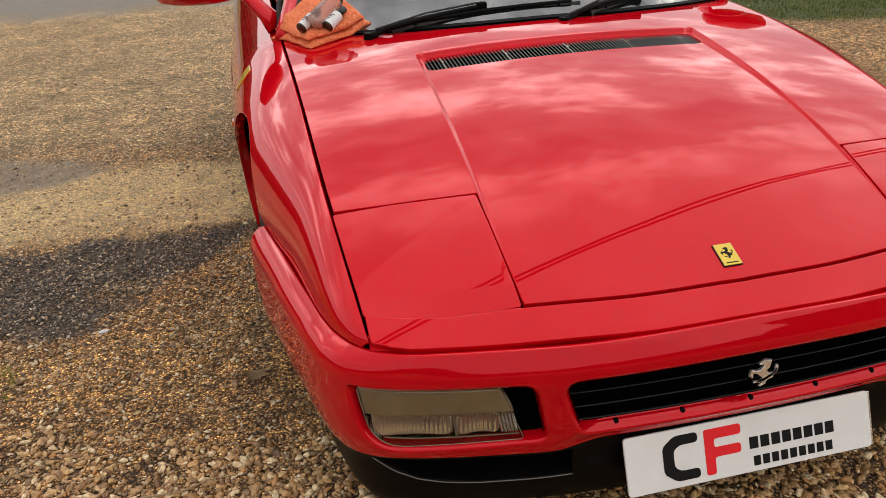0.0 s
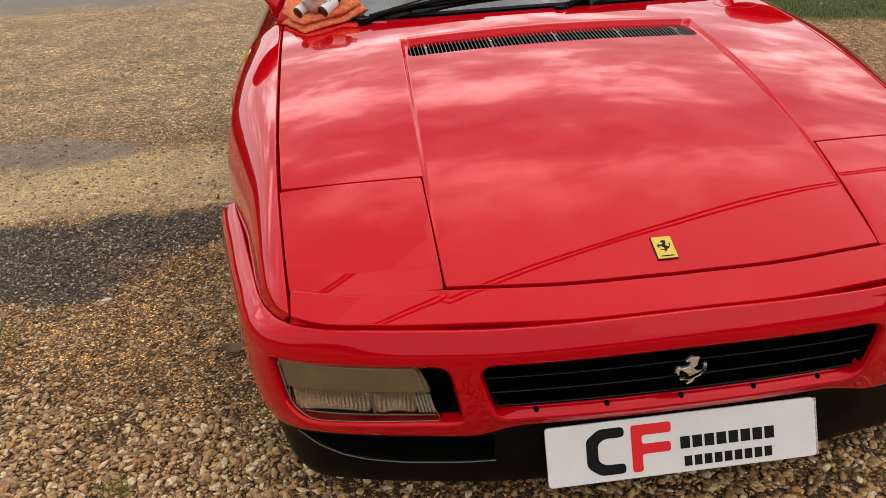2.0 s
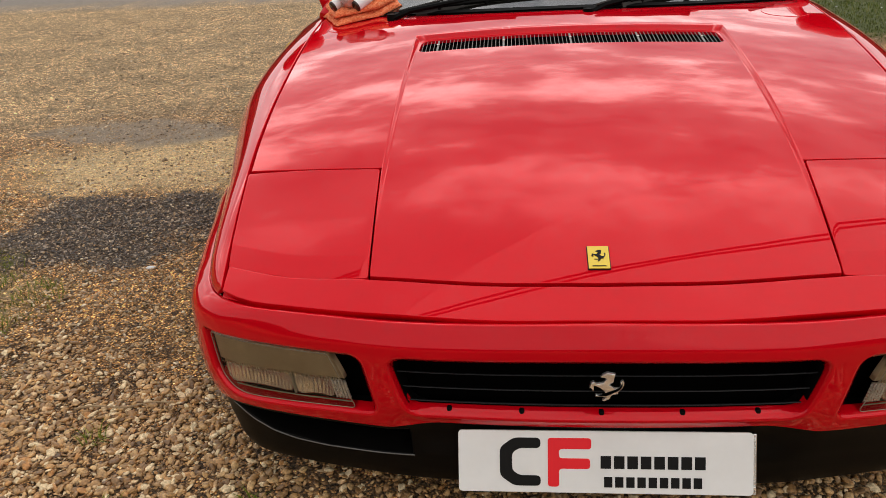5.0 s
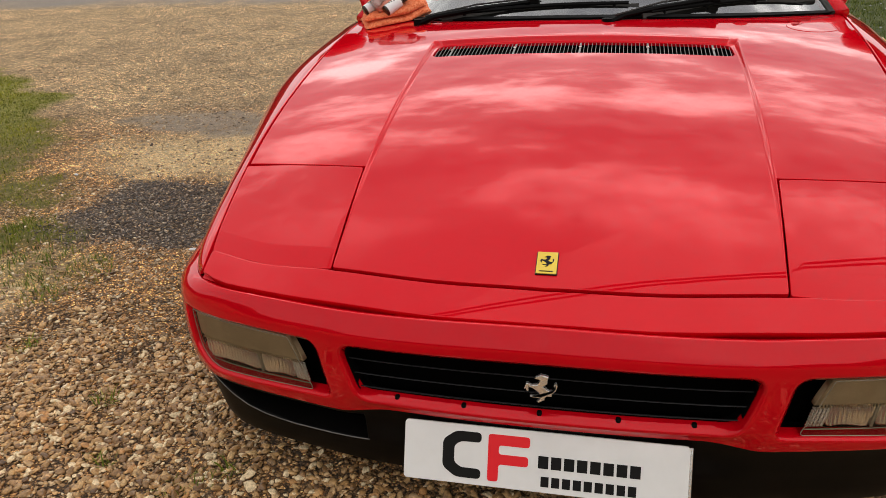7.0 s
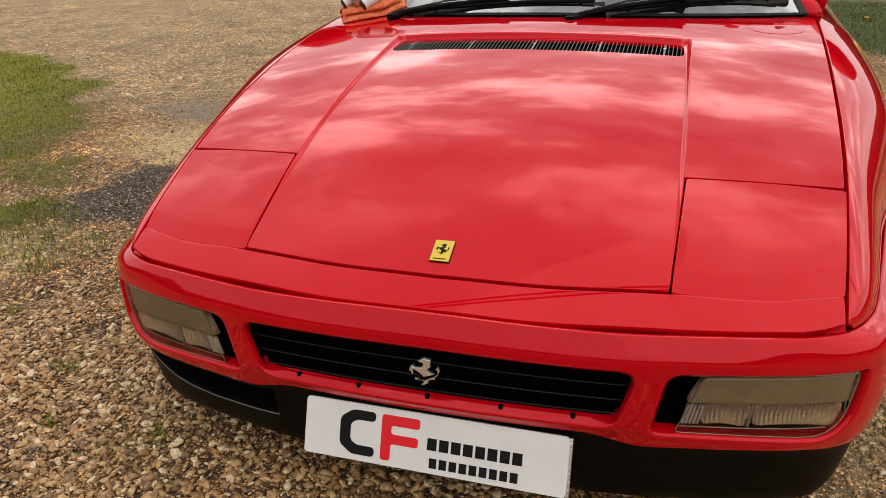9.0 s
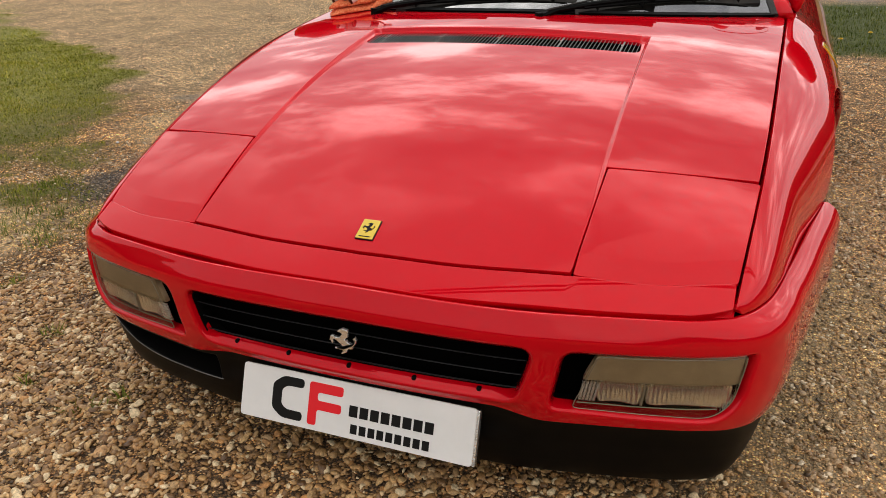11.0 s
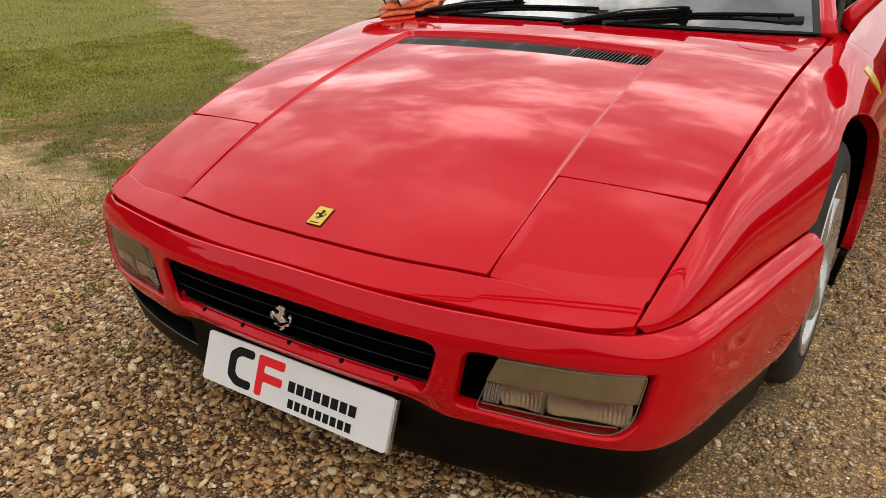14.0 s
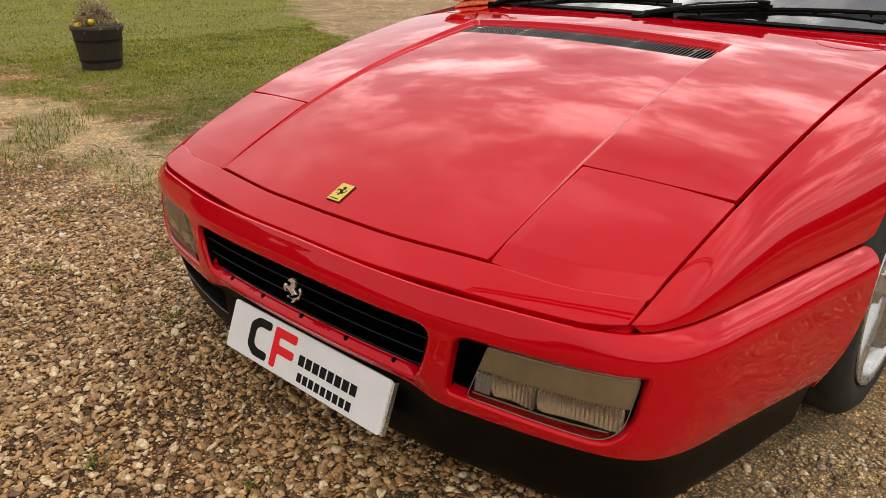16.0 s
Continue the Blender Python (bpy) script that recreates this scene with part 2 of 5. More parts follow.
chips = ramp_of(SOIL, one_of(SOIL, cells(SOIL, 145, "Color")), [(0.0, (0.13, 0.11, 0.09)), (0.38, (0.72, 0.64, 0.55)), (0.72, (1.48, 1.30, 1.08)), (0.90, (3.0, 2.75, 2.35))])
joints = ramp_of(SOIL, cells(SOIL, 145, "Distance"), [(0.25, (1.4, 1.36, 1.28)), (0.60, (0.26, 0.23, 0.19))])
chips = mix_of(SOIL, 1.0, chips, joints, "MULTIPLY")
fine = ramp_of(SOIL, add_noise(SOIL, 95, 8, 0.75), [(0.34, (0.20, 0.118, 0.056)), (0.47, (0.53, 0.345, 0.18)), (0.56, (0.72, 0.50, 0.285)), (0.68, (0.90, 0.73, 0.49))])
broad = ramp_of(SOIL, add_noise(SOIL, 1.6, 6), [(0.3, (0.58, 0.55, 0.50)), (0.7, (1.30, 1.24, 1.12))])
broad = mix_of(SOIL, 1.0, broad, ramp_of(SOIL, add_noise(SOIL, 8.0, 8, 0.7), [(0.34, (0.62, 0.58, 0.53)), (0.6, (1.22, 1.18, 1.10))]), "MULTIPLY")
lumps = ramp_of(SOIL, one_of(SOIL, cells(SOIL, 48, "Color")), [(0.0, (0.62, 0.58, 0.54)), (0.6, (1.0, 0.98, 0.95)), (0.9, (1.7, 1.65, 1.55))])
broad = mix_of(SOIL, 1.0, broad, lumps, "MULTIPLY")
ground_col = mix_of(SOIL, 0.9, mix_of(SOIL, 1.0, fine, broad, "MULTIPLY"), chips, "MULTIPLY")
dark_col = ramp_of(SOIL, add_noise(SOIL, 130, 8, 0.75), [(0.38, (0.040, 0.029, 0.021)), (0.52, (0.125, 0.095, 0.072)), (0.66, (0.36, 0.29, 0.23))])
sand_col = ramp_of(SOIL, add_noise(SOIL, 70, 8, 0.75), [(0.33, (0.60, 0.405, 0.205)), (0.5, (0.93, 0.70, 0.39)), (0.66, (1.0, 0.88, 0.61))])
turf_col = ramp_of(SOIL, add_noise(SOIL, 30, 8, 0.75), [(0.33, (0.080, 0.075, 0.012)), (0.5, (0.18, 0.16, 0.030)), (0.68, (0.36, 0.28, 0.10))])
road_col = ramp_of(SOIL, add_noise(SOIL, 160, 6, 0.7), [(0.3, (0.22, 0.19, 0.165)), (0.6, (0.40, 0.35, 0.30)), (0.8, (0.55, 0.49, 0.43))])
sand_col = mix_of(SOIL, 0.35, mix_of(SOIL, 0.3, sand_col, chips, "MULTIPLY"), broad, "MULTIPLY")
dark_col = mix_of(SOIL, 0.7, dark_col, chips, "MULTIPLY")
grey_col = ramp_of(SOIL, add_noise(SOIL, 60, 8, 0.8), [(0.34, (0.21, 0.165, 0.12)), (0.47, (0.52, 0.43, 0.335)), (0.57, (0.74, 0.63, 0.51)), (0.68, (0.97, 0.88, 0.76))])
grey_col = mix_of(SOIL, 0.9, mix_of(SOIL, 1.0, grey_col, broad, "MULTIPLY"), chips, "MULTIPLY")
c = mix_of(SOIL, attribute(SOIL, "sand"), mix_of(SOIL, attribute(SOIL, "grey"), ground_col, grey_col), sand_col)
mud_col = ramp_of(SOIL, add_noise(SOIL, 14, 8, 0.7), [(0.3, (0.26, 0.205, 0.15)), (0.6, (0.42, 0.345, 0.265)), (0.75, (0.62, 0.53, 0.42))])
c = mix_of(SOIL, attribute(SOIL, "mud"), c, mud_col)
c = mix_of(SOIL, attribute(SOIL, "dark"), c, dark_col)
# darker copy of the turf colour: shade on the right lawn put into it
shaded_turf_col = ramp_of(SOIL, add_noise(SOIL, 26, 8, 0.75), [(0.33, (0.035, 0.050, 0.006)), (0.5, (0.075, 0.095, 0.012)), (0.68, (0.15, 0.15, 0.035))])
# brighter turf for the far left, its extra exposure put into the colour
bright_turf_col = ramp_of(SOIL, add_noise(SOIL, 24, 8, 0.75), [(0.33, (0.13, 0.13, 0.016)), (0.5, (0.29, 0.28, 0.04)), (0.68, (0.50, 0.42, 0.11))])
turf_col = mix_of(SOIL, attribute(SOIL, "brightened"), turf_col, bright_turf_col)
c = mix_of(SOIL, attribute(SOIL, "turf"), c, mix_of(SOIL, attribute(SOIL, "lawn_shade"), turf_col, shaded_turf_col))
c = mix_of(SOIL, attribute(SOIL, "tarmac"), c, road_col)
into(SOIL, "Base Color", c)
first_bump = add_bump(SOIL, add_noise(SOIL, 80, 8, 0.7), 1.0, 0.02)
add_bump(SOIL, maths(SOIL, "SUBTRACT", 1.0, cells(SOIL, 145, "Distance")), 1.0, 0.010, "Normal", first_bump)
GRASS = material("grass_blade", (0.08, 0.11, 0.03), 0.6)
GRASS.node_tree.nodes["Principled BSDF"].inputs["Specular IOR Level"].default_value = 0.12
gg = GRASS.node_tree.nodes.new("ShaderNodeNewGeometry")
gcol = ramp_of(GRASS, gg.outputs["Random Per Island"], [(0.0, (0.070, 0.080, 0.005)), (0.35, (0.185, 0.21, 0.011)), (0.7, (0.30, 0.29, 0.024)), (0.9, (0.38, 0.31, 0.06)), (1.0, (0.52, 0.41, 0.15))])
gbr = ramp_of(GRASS, add_noise(GRASS, 1.7, 6, 0.7), [(0.36, (0.50, 0.56, 0.50)), (0.5, (0.95, 0.98, 0.9)), (0.64, (1.35, 1.25, 1.1))])
into(GRASS, "Base Color", mix_of(GRASS, 1.0, gcol, gbr, "MULTIPLY"))
# grass blades of the right lawn, with its shade in their colour
SHADED_BLADE = material("shaded_grass_blade", (0.06, 0.09, 0.01), 0.6)
SHADED_BLADE.node_tree.nodes["Principled BSDF"].inputs["Specular IOR Level"].default_value = 0.12
lg = SHADED_BLADE.node_tree.nodes.new("ShaderNodeNewGeometry")
into(SHADED_BLADE, "Base Color", ramp_of(SHADED_BLADE, lg.outputs["Random Per Island"], [(0.0, (0.045, 0.072, 0.004)), (0.5, (0.085, 0.12, 0.010)), (0.85, (0.14, 0.16, 0.02)), (1.0, (0.26, 0.23, 0.06))]))
TUFT = material("tuft_blade", (0.1, 0.13, 0.01), 0.6)
TUFT.node_tree.nodes["Principled BSDF"].inputs["Specular IOR Level"].default_value = 0.12
tu_g = TUFT.node_tree.nodes.new("ShaderNodeNewGeometry")
into(TUFT, "Base Color", ramp_of(TUFT, tu_g.outputs["Random Per Island"], [(0.0, (0.06, 0.085, 0.006)), (0.5, (0.13, 0.165, 0.014)), (0.85, (0.22, 0.24, 0.03)), (1.0, (0.42, 0.34, 0.11))]))
# brighter copy of the grass blades: a lift in exposure done by colour
BRIGHT_BLADE = material("bright_grass_blade", (0.2, 0.2, 0.02), 0.6)
BRIGHT_BLADE.node_tree.nodes["Principled BSDF"].inputs["Specular IOR Level"].default_value = 0.12
fr_g = BRIGHT_BLADE.node_tree.nodes.new("ShaderNodeNewGeometry")
fr_col = ramp_of(BRIGHT_BLADE, fr_g.outputs["Random Per Island"], [(0.0, (0.13, 0.14, 0.010)), (0.35, (0.26, 0.275, 0.018)), (0.7, (0.37, 0.355, 0.036)), (1.0, (0.54, 0.46, 0.11))])
fr_br = ramp_of(BRIGHT_BLADE, add_noise(BRIGHT_BLADE, 1.3, 6, 0.7), [(0.36, (0.50, 0.54, 0.46)), (0.5, (0.95, 0.98, 0.9)), (0.64, (1.30, 1.25, 1.1))])
into(BRIGHT_BLADE, "Base Color", mix_of(BRIGHT_BLADE, 1.0, fr_col, fr_br, "MULTIPLY"))
PETAL = material("dandelion_yellow", (0.80, 0.55, 0.02), 0.6)
DRYLEAF = material("dry_plant", (0.25, 0.17, 0.09), 0.8)
dg = DRYLEAF.node_tree.nodes.new("ShaderNodeNewGeometry")
into(DRYLEAF, "Base Color", ramp_of(DRYLEAF, dg.outputs["Random Per Island"], [(0.0, (0.14, 0.09, 0.045)), (0.4, (0.36, 0.25, 0.135)), (0.8, (0.58, 0.45, 0.28)), (1.0, (0.16, 0.17, 0.06))]))
TUB = material("dark_tub", (0.035, 0.028, 0.024), 0.7)
into(TUB, "Base Color", ramp_of(TUB, add_noise(TUB, 12, 6, 0.6, (8, 8, 1)), [(0.3, (0.02, 0.016, 0.014)), (0.7, (0.06, 0.048, 0.04))]))
WOODLAND = material("far_foliage", (0.05, 0.06, 0.025), 0.8)
fg = WOODLAND.node_tree.nodes.new("ShaderNodeNewGeometry")
into(WOODLAND, "Base Color", ramp_of(WOODLAND, fg.outputs["Random Per Island"], [(0.0, (0.030, 0.038, 0.014)), (0.5, (0.05, 0.06, 0.022)), (1.0, (0.08, 0.08, 0.035))]))
CABLE = material("cable_sheath", (0.012, 0.012, 0.012), 0.6)

# ---- mesh tools ----
from mathutils.geometry import delaunay_2d_cdt


def mesh_object(name, verts, faces, mat, parent=None, label="", smooth=True, normals=None):
    me = bpy.data.meshes.new(name)
    me.from_pydata([tuple(v) for v in verts], [], [tuple(int(i) for i in f) for f in faces])
    if smooth:
        me.polygons.foreach_set("use_smooth", [True] * len(me.polygons))
    me.materials.append(mat)
    me.update()
    if normals is not None:
        me.normals_split_custom_set_from_vertices([tuple(n) for n in normals])
    ob = new(name, me)
    ob.parent = parent
    if label:
        ob["label"] = label
    return ob


def part(name, bm, mat, parent=None, label="", smooth=False):
    me = bpy.data.meshes.new(name)
    bm.normal_update()
    bm.to_mesh(me)
    bm.free()
    if smooth:
        me.polygons.foreach_set("use_smooth", [True] * len(me.polygons))
    me.materials.append(mat)
    ob = new(name, me)
    ob.parent = parent
    if label:
        ob["label"] = label
    return ob


def bundle(name, verts, tris, mat, smooth=True):
    """One mesh out of arrays: verts (n, 3), tris (m, 3)."""
    me = bpy.data.meshes.new(name)
    me.vertices.add(len(verts)); me.vertices.foreach_set("co", np.asarray(verts, np.float32).ravel())
    me.loops.add(len(tris) * 3); me.loops.foreach_set("vertex_index", np.asarray(tris, np.int32).ravel())
    me.polygons.add(len(tris))
    me.polygons.foreach_set("loop_start", np.arange(0, len(tris) * 3, 3, dtype=np.int32))
    if smooth:
        me.polygons.foreach_set("use_smooth", np.ones(len(tris), bool))
    me.materials.append(mat)
    me.update(calc_edges=True)
    return new(name, me)


def curve_of(points):
    """A smooth function through (x, y) points (monotone cubic)."""
    xs, ys = np.array([p[0] for p in points], float), np.array([p[1] for p in points], float)
    h = np.diff(xs); d = np.diff(ys) / h
    t = np.zeros(len(xs)); t[0], t[-1] = d[0], d[-1]
    for i in range(1, len(xs) - 1):
        t[i] = (d[i - 1] * h[i] + d[i] * h[i - 1]) / (h[i - 1] + h[i])

    def f(x):
        if x <= xs[0]:
            return ys[0] + t[0] * (x - xs[0])
        if x >= xs[-1]:
            return ys[-1] + t[-1] * (x - xs[-1])
        i = int(np.searchsorted(xs, x)) - 1
        u = (x - xs[i]) / h[i]
        return ((1 + 2 * u) * (1 - u) ** 2 * ys[i] + u * (1 - u) ** 2 * h[i] * t[i] + u * u * (3 - 2 * u) * ys[i + 1] + u * u * (u - 1) * h[i] * t[i + 1])
    return f


def signed_area(p):
    return 0.5 * sum(p[i - 1][0] * p[i][1] - p[i][0] * p[i - 1][1] for i in range(len(p)))


def resampled(poly, step):
    out = []
    for i, a in enumerate(poly):
        b = poly[(i + 1) % len(poly)]
        n = max(1, int(round(math.hypot(b[0] - a[0], b[1] - a[1]) / step)))
        out += [(a[0] + (b[0] - a[0]) * k / n, a[1] + (b[1] - a[1]) * k / n) for k in range(n)]
    return out


def rounded(poly, radius, n=5):
    """Cut the corners of a polygon to arcs."""
    out = []
    for i, p in enumerate(poly):
        r = radius[i] if isinstance(radius, (list, tuple)) else radius
        p = Vector(p); a = Vector(poly[i - 1]) - p; b = Vector(poly[(i + 1) % len(poly)]) - p
        r = min(r, a.length * 0.45, b.length * 0.45)
        if r < 1e-5:
            out.append(tuple(p)); continue
        a, b = p + a.normalized() * r, p + b.normalized() * r
        out += [tuple(a.lerp(p, k / n).lerp(p.lerp(b, k / n), k / n)) for k in range(n + 1)]
    return out


def inside(px, py, poly):
    p = np.array(poly); q = np.roll(p, -1, 0)
    res = np.zeros(len(px), bool)
    for (x0, y0), (x1, y1) in zip(p, q):
        hit = (y0 > py) != (y1 > py)
        if y0 != y1:
            res ^= hit & (px < (x1 - x0) * (py - y0) / (y1 - y0) + x0)
    return res


def offset_loop(poly, d):
    n = len(poly); out = []
    for i in range(n):
        a = np.array(poly[i - 1]); p = np.array(poly[i]); b = np.array(poly[(i + 1) % n])
        t = b - a; t = t / (np.hypot(*t) + 1e-12)
        out.append((p[0] + d * t[1], p[1] - d * t[0]))
    return out


def panel(name, outline, f, mat, parent=None, label="", holes=(), step=0.02, lip=0.002, depth=0.012, hole_depth=None, back=1.0, hole_lip=None, rails=()):
    """A sheet of bodywork: the outline in two parameters, carried into space by f, with rounded edges turned back along its borders."""
    loops = []
    for k, poly in enumerate([outline, *holes]):
        poly = list(poly)
        if (signed_area(poly) < 0) == (k == 0):
            poly.reverse()
        loops.append(resampled(poly, step * 0.7))
    pts = [p for l in loops for p in l]
    edges, first = [], 0
    for l in loops:
        edges += [(first + i, first + (i + 1) % len(l)) for i in range(len(l))]
        first += len(l)
    o = np.array(loops[0]); lo, hi = o.min(0), o.max(0)
    gx, gy = np.meshgrid(np.arange(lo[0] + step / 2, hi[0], step), np.arange(lo[1] + step / 2, hi[1], step))
    gx, gy = gx.ravel(), gy.ravel()
    ok = inside(gx, gy, loops[0])
    for l in loops[1:]:
        ok &= ~inside(gx, gy, l)
    gx, gy = gx[ok], gy[ok]
    bp = np.array(pts)
    near = np.array([np.min((bp[:, 0] - x) ** 2 + (bp[:, 1] - y) ** 2) > (0.45 * step) ** 2 for x, y in zip(gx, gy)], bool)
    for l in rails:
        rp = np.array(l)
        near &= np.array([np.min((rp[:, 0] - x) ** 2 + (rp[:, 1] - y) ** 2) > (0.3 * step) ** 2 for x, y in zip(gx, gy)], bool)
    pts += list(zip(gx[near], gy[near]))
    for l in rails:
        edges += [(len(pts) + i, len(pts) + i + 1) for i in range(len(l) - 1)]
        pts += list(l)
    r = delaunay_2d_cdt([Vector(p) for p in pts], edges, [], 0, 1e-6)
    vs, fs, orig = r[0], r[2], r[3]
    where = {}
    for i, src in enumerate(orig):
        for s in src:
            where[s] = i
    cen = np.array([[sum(vs[i][0] for i in t) / len(t), sum(vs[i][1] for i in t) / len(t)] for t in fs])
    keep = inside(cen[:, 0], cen[:, 1], loops[0])
    for l in loops[1:]:
        keep &= ~inside(cen[:, 0], cen[:, 1], l)
    tris = [list(t) for t, k in zip(fs, keep) if k]
    e = 1e-3

    def spot(u, v):
        p = np.array(f(u, v), float)
        a = np.array(f(u + e, v), float) - np.array(f(u - e, v), float)
        b = np.array(f(u, v + e), float) - np.array(f(u, v - e), float)
        n = np.cross(a, b)
        return p, n / (np.linalg.norm(n) + 1e-12) * back
    V, N = [], []
    for v in vs:
        p, n = spot(v[0], v[1]); V.append(p); N.append(n)
    first = 0
    for k, l in enumerate(loops):
        q = [where[first + i] for i in range(len(l))]
        dd = depth if k == 0 or hole_depth is None else hole_depth
        lp = lip if k == 0 or hole_lip is None else hole_lip
        rings = [q]
        for off, drop, bend in ((0.3 * lp, 0.05 * lp, 0.4), (0.7 * lp, 0.3 * lp, 0.8), (lp, lp, 1.0), (lp, dd, 1.0)):
            ring = []
            for i, (u, v) in enumerate(offset_loop(l, off)):
                p, n = spot(u, v)
                away = p - V[q[i]]
                if np.linalg.norm(away) < 1e-7:
                    away = n
                away = away - n * away.dot(n); away /= np.linalg.norm(away) + 1e-12
                ring.append(len(V)); V.append(p - n * drop)
                nn = n * (1 - bend) + away * bend; N.append(nn / (np.linalg.norm(nn) + 1e-12))
            rings.append(ring)
        for a, b in zip(rings, rings[1:]):
            m = len(l)
            for i in range(m):
                tris.append([a[i], b[i], b[(i + 1) % m], a[(i + 1) % m]])
        first += len(l)
    turn = 0.0
    for t in tris:
        turn += np.cross(V[t[1]] - V[t[0]], V[t[2]] - V[t[0]]).dot(N[t[0]])
    if turn < 0:
        tris = [x[::-1] for x in tris]
    return mesh_object(name, V, tris, mat, parent, label, True, N)


def lathe(profile, n=48, axis="x", centre=(0, 0, 0)):
    """A bmesh of a profile (radius, along) turned about an axis."""
    bm = bmesh.new()
    rows = []
    for r, a in profile:
        row = []
        for k in range(n):
            t = 2 * math.pi * k / n
            c, s = r * math.cos(t), r * math.sin(t)
            co = {"x": (a, c, s), "y": (c, a, s), "z": (c, s, a)}[axis]
            row.append(bm.verts.new(Vector(co) + Vector(centre)))
        rows.append(row)
    for a, b in zip(rows, rows[1:]):
        for k in range(n):
            bm.faces.new((a[k], a[(k + 1) % n], b[(k + 1) % n], b[k]))
    bmesh.ops.recalc_face_normals(bm, faces=bm.faces)
    return bm


def tube(points, radius, n=8, squash=1.0):
    """A bmesh swept along points; radius may be a list."""
    bm = bmesh.new(); rows = []
    P = [Vector(p) for p in points]
    for i, p in enumerate(P):
        d = (P[min(i + 1, len(P) - 1)] - P[max(i - 1, 0)]).normalized()
        s = d.cross(Vector((0, 0, 1)))
        s = s.normalized() if s.length > 1e-4 else Vector((1, 0, 0))
        u = s.cross(d)
        r = radius[i] if isinstance(radius, (list, tuple)) else radius
        rows.append([bm.verts.new(p + (s * math.cos(t) + u * math.sin(t) * squash) * r) for t in [2 * math.pi * k / n for k in range(n)]])
    for a, b in zip(rows, rows[1:]):
        for k in range(n):
            bm.faces.new((a[k], a[(k + 1) % n], b[(k + 1) % n], b[k]))
    bm.faces.new(rows[0][::-1]); bm.faces.new(rows[-1])
    bmesh.ops.recalc_face_normals(bm, faces=bm.faces)
    return bm


def box(size, m=Matrix(), bevel=0.002, seg=2):
    bm = bmesh.new()
    bmesh.ops.create_cube(bm, size=1.0, matrix=Matrix.Diagonal((*size, 1)))
    if bevel:
        bmesh.ops.bevel(bm, geom=bm.edges[:], offset=bevel, segments=seg, profile=0.5, affect="EDGES")
    bm.transform(m)
    return bm


def slab(poly, thick, m=Matrix(), bevel=0.0):
    """A flat polygon in x, y with thickness along z, carried by m."""
    bm = bmesh.new()
    if signed_area(poly) < 0:
        poly = poly[::-1]
    a = [bm.verts.new((x, y, 0)) for x, y in poly]
    fc = bm.faces.new(a)
    r = bmesh.ops.extrude_face_region(bm, geom=[fc])
    top = [v for v in r["geom"] if isinstance(v, bmesh.types.BMVert)]
    bmesh.ops.translate(bm, vec=(0, 0, thick), verts=top)
    bmesh.ops.recalc_face_normals(bm, faces=bm.faces)
    if bevel:
        es = [e for e in bm.edges if all(v in top for v in e.verts)]
        bmesh.ops.bevel(bm, geom=es, offset=bevel, segments=2, profile=0.5, affect="EDGES")
    bm.transform(m)
    return bm

# ---- the car: x across, y from nose to tail, z up ----
car = tagged(new("sports_car"), "low glossy red two-seat sports car parked on gravel, freshly polished", "car")

slope_at = curve_of([(-0.05, 0.62), (0.05, 0.56), (0.14, 0.503), (0.20, 0.473), (0.30, 0.438), (0.434, 0.382), (0.70, 0.260), (1.057, 0.163), (1.30, 0.100), (1.5, 0.076), (1.8, 0.05)])
RISE_Y = np.linspace(-0.06, 1.81, 375)
RISE_Z = np.concatenate([[0.0], np.cumsum([0.005 * slope_at(y + 0.0025) for y in RISE_Y[:-1]])])
RISE_Z += 0.614 - np.interp(0.434, RISE_Y, RISE_Z)
rise = curve_of([(y, z) for y, z in zip(RISE_Y, RISE_Z)][::5])
CROWN = 0.082
OFF = 0.0
shut_x = curve_of([(0.10, 0.680), (0.165, 0.687), (0.22, 0.692), (0.468, 0.712), (1.0, 0.732), (1.5, 0.746), (2.6, 0.750), (3.3, 0.74), (4.3, 0.72)])
shut_z = curve_of([(1.5, 0.788), (2.0, 0.805), (2.6, 0.825), (3.3, 0.835), (4.0, 0.80), (4.3, 0.76)])
crease_x = curve_of([(0.15, 0.409), (0.45, 0.406), (0.8, 0.401), (1.06, 0.396), (1.2, 0.394)])
sunk = curve_of([(0.10, 0.0), (0.22, 0.0015), (0.45, 0.005), (0.8, 0.009), (1.0, 0.0115), (1.06, 0.012), (1.2, 0.012)])


def step01(a, b, x):
    t = min(1.0, max(0.0, (x - a) / (b - a)))
    return t * t * (3 - 2 * t)


def deck(x, y):
    """Height of the bonnet and nose: crowned, with a shallow sunk field between two creases that ends at the air vent."""
    ax = abs(x)
    z = rise(y) - CROWN * (ax * ax - 0.176)
    cx = abs(x - OFF)
    field = (1 - step01(crease_x(y) + 0.002, crease_x(y) + 0.013, cx)) * (1 - step01(1.0785, 1.0835, y))
    return z - sunk(y) * field


def on_deck(x, y):
    return (x, y, deck(x, y))


hood_edge = curve_of([(0, 0.135), (0.2, 0.141), (0.41, 0.166), (0.58, 0.187), (0.69, 0.222)])
nose_edge = curve_of([(0, 0.064), (0.2, 0.068), (0.36, 0.086), (0.5, 0.106), (0.57, 0.120), (0.64, 0.141), (0.687, 0.166)])
screen_edge = lambda x: 1.238 + 0.222 * (min(abs(x), 0.74) / 0.727) ** 2.4
lid_back = lambda x: 0.434 + (abs(x) - 0.424) * 0.118
GAP = 0.0048


def lid_outline(s, g):
    """Pop-up headlight cover, s: side, g: how far it is drawn in."""
    left = [(s * (0.4135 + g + (y - 0.166) * 0.034), y) for y in (0.170 + g, 0.30, 0.434 - g)]
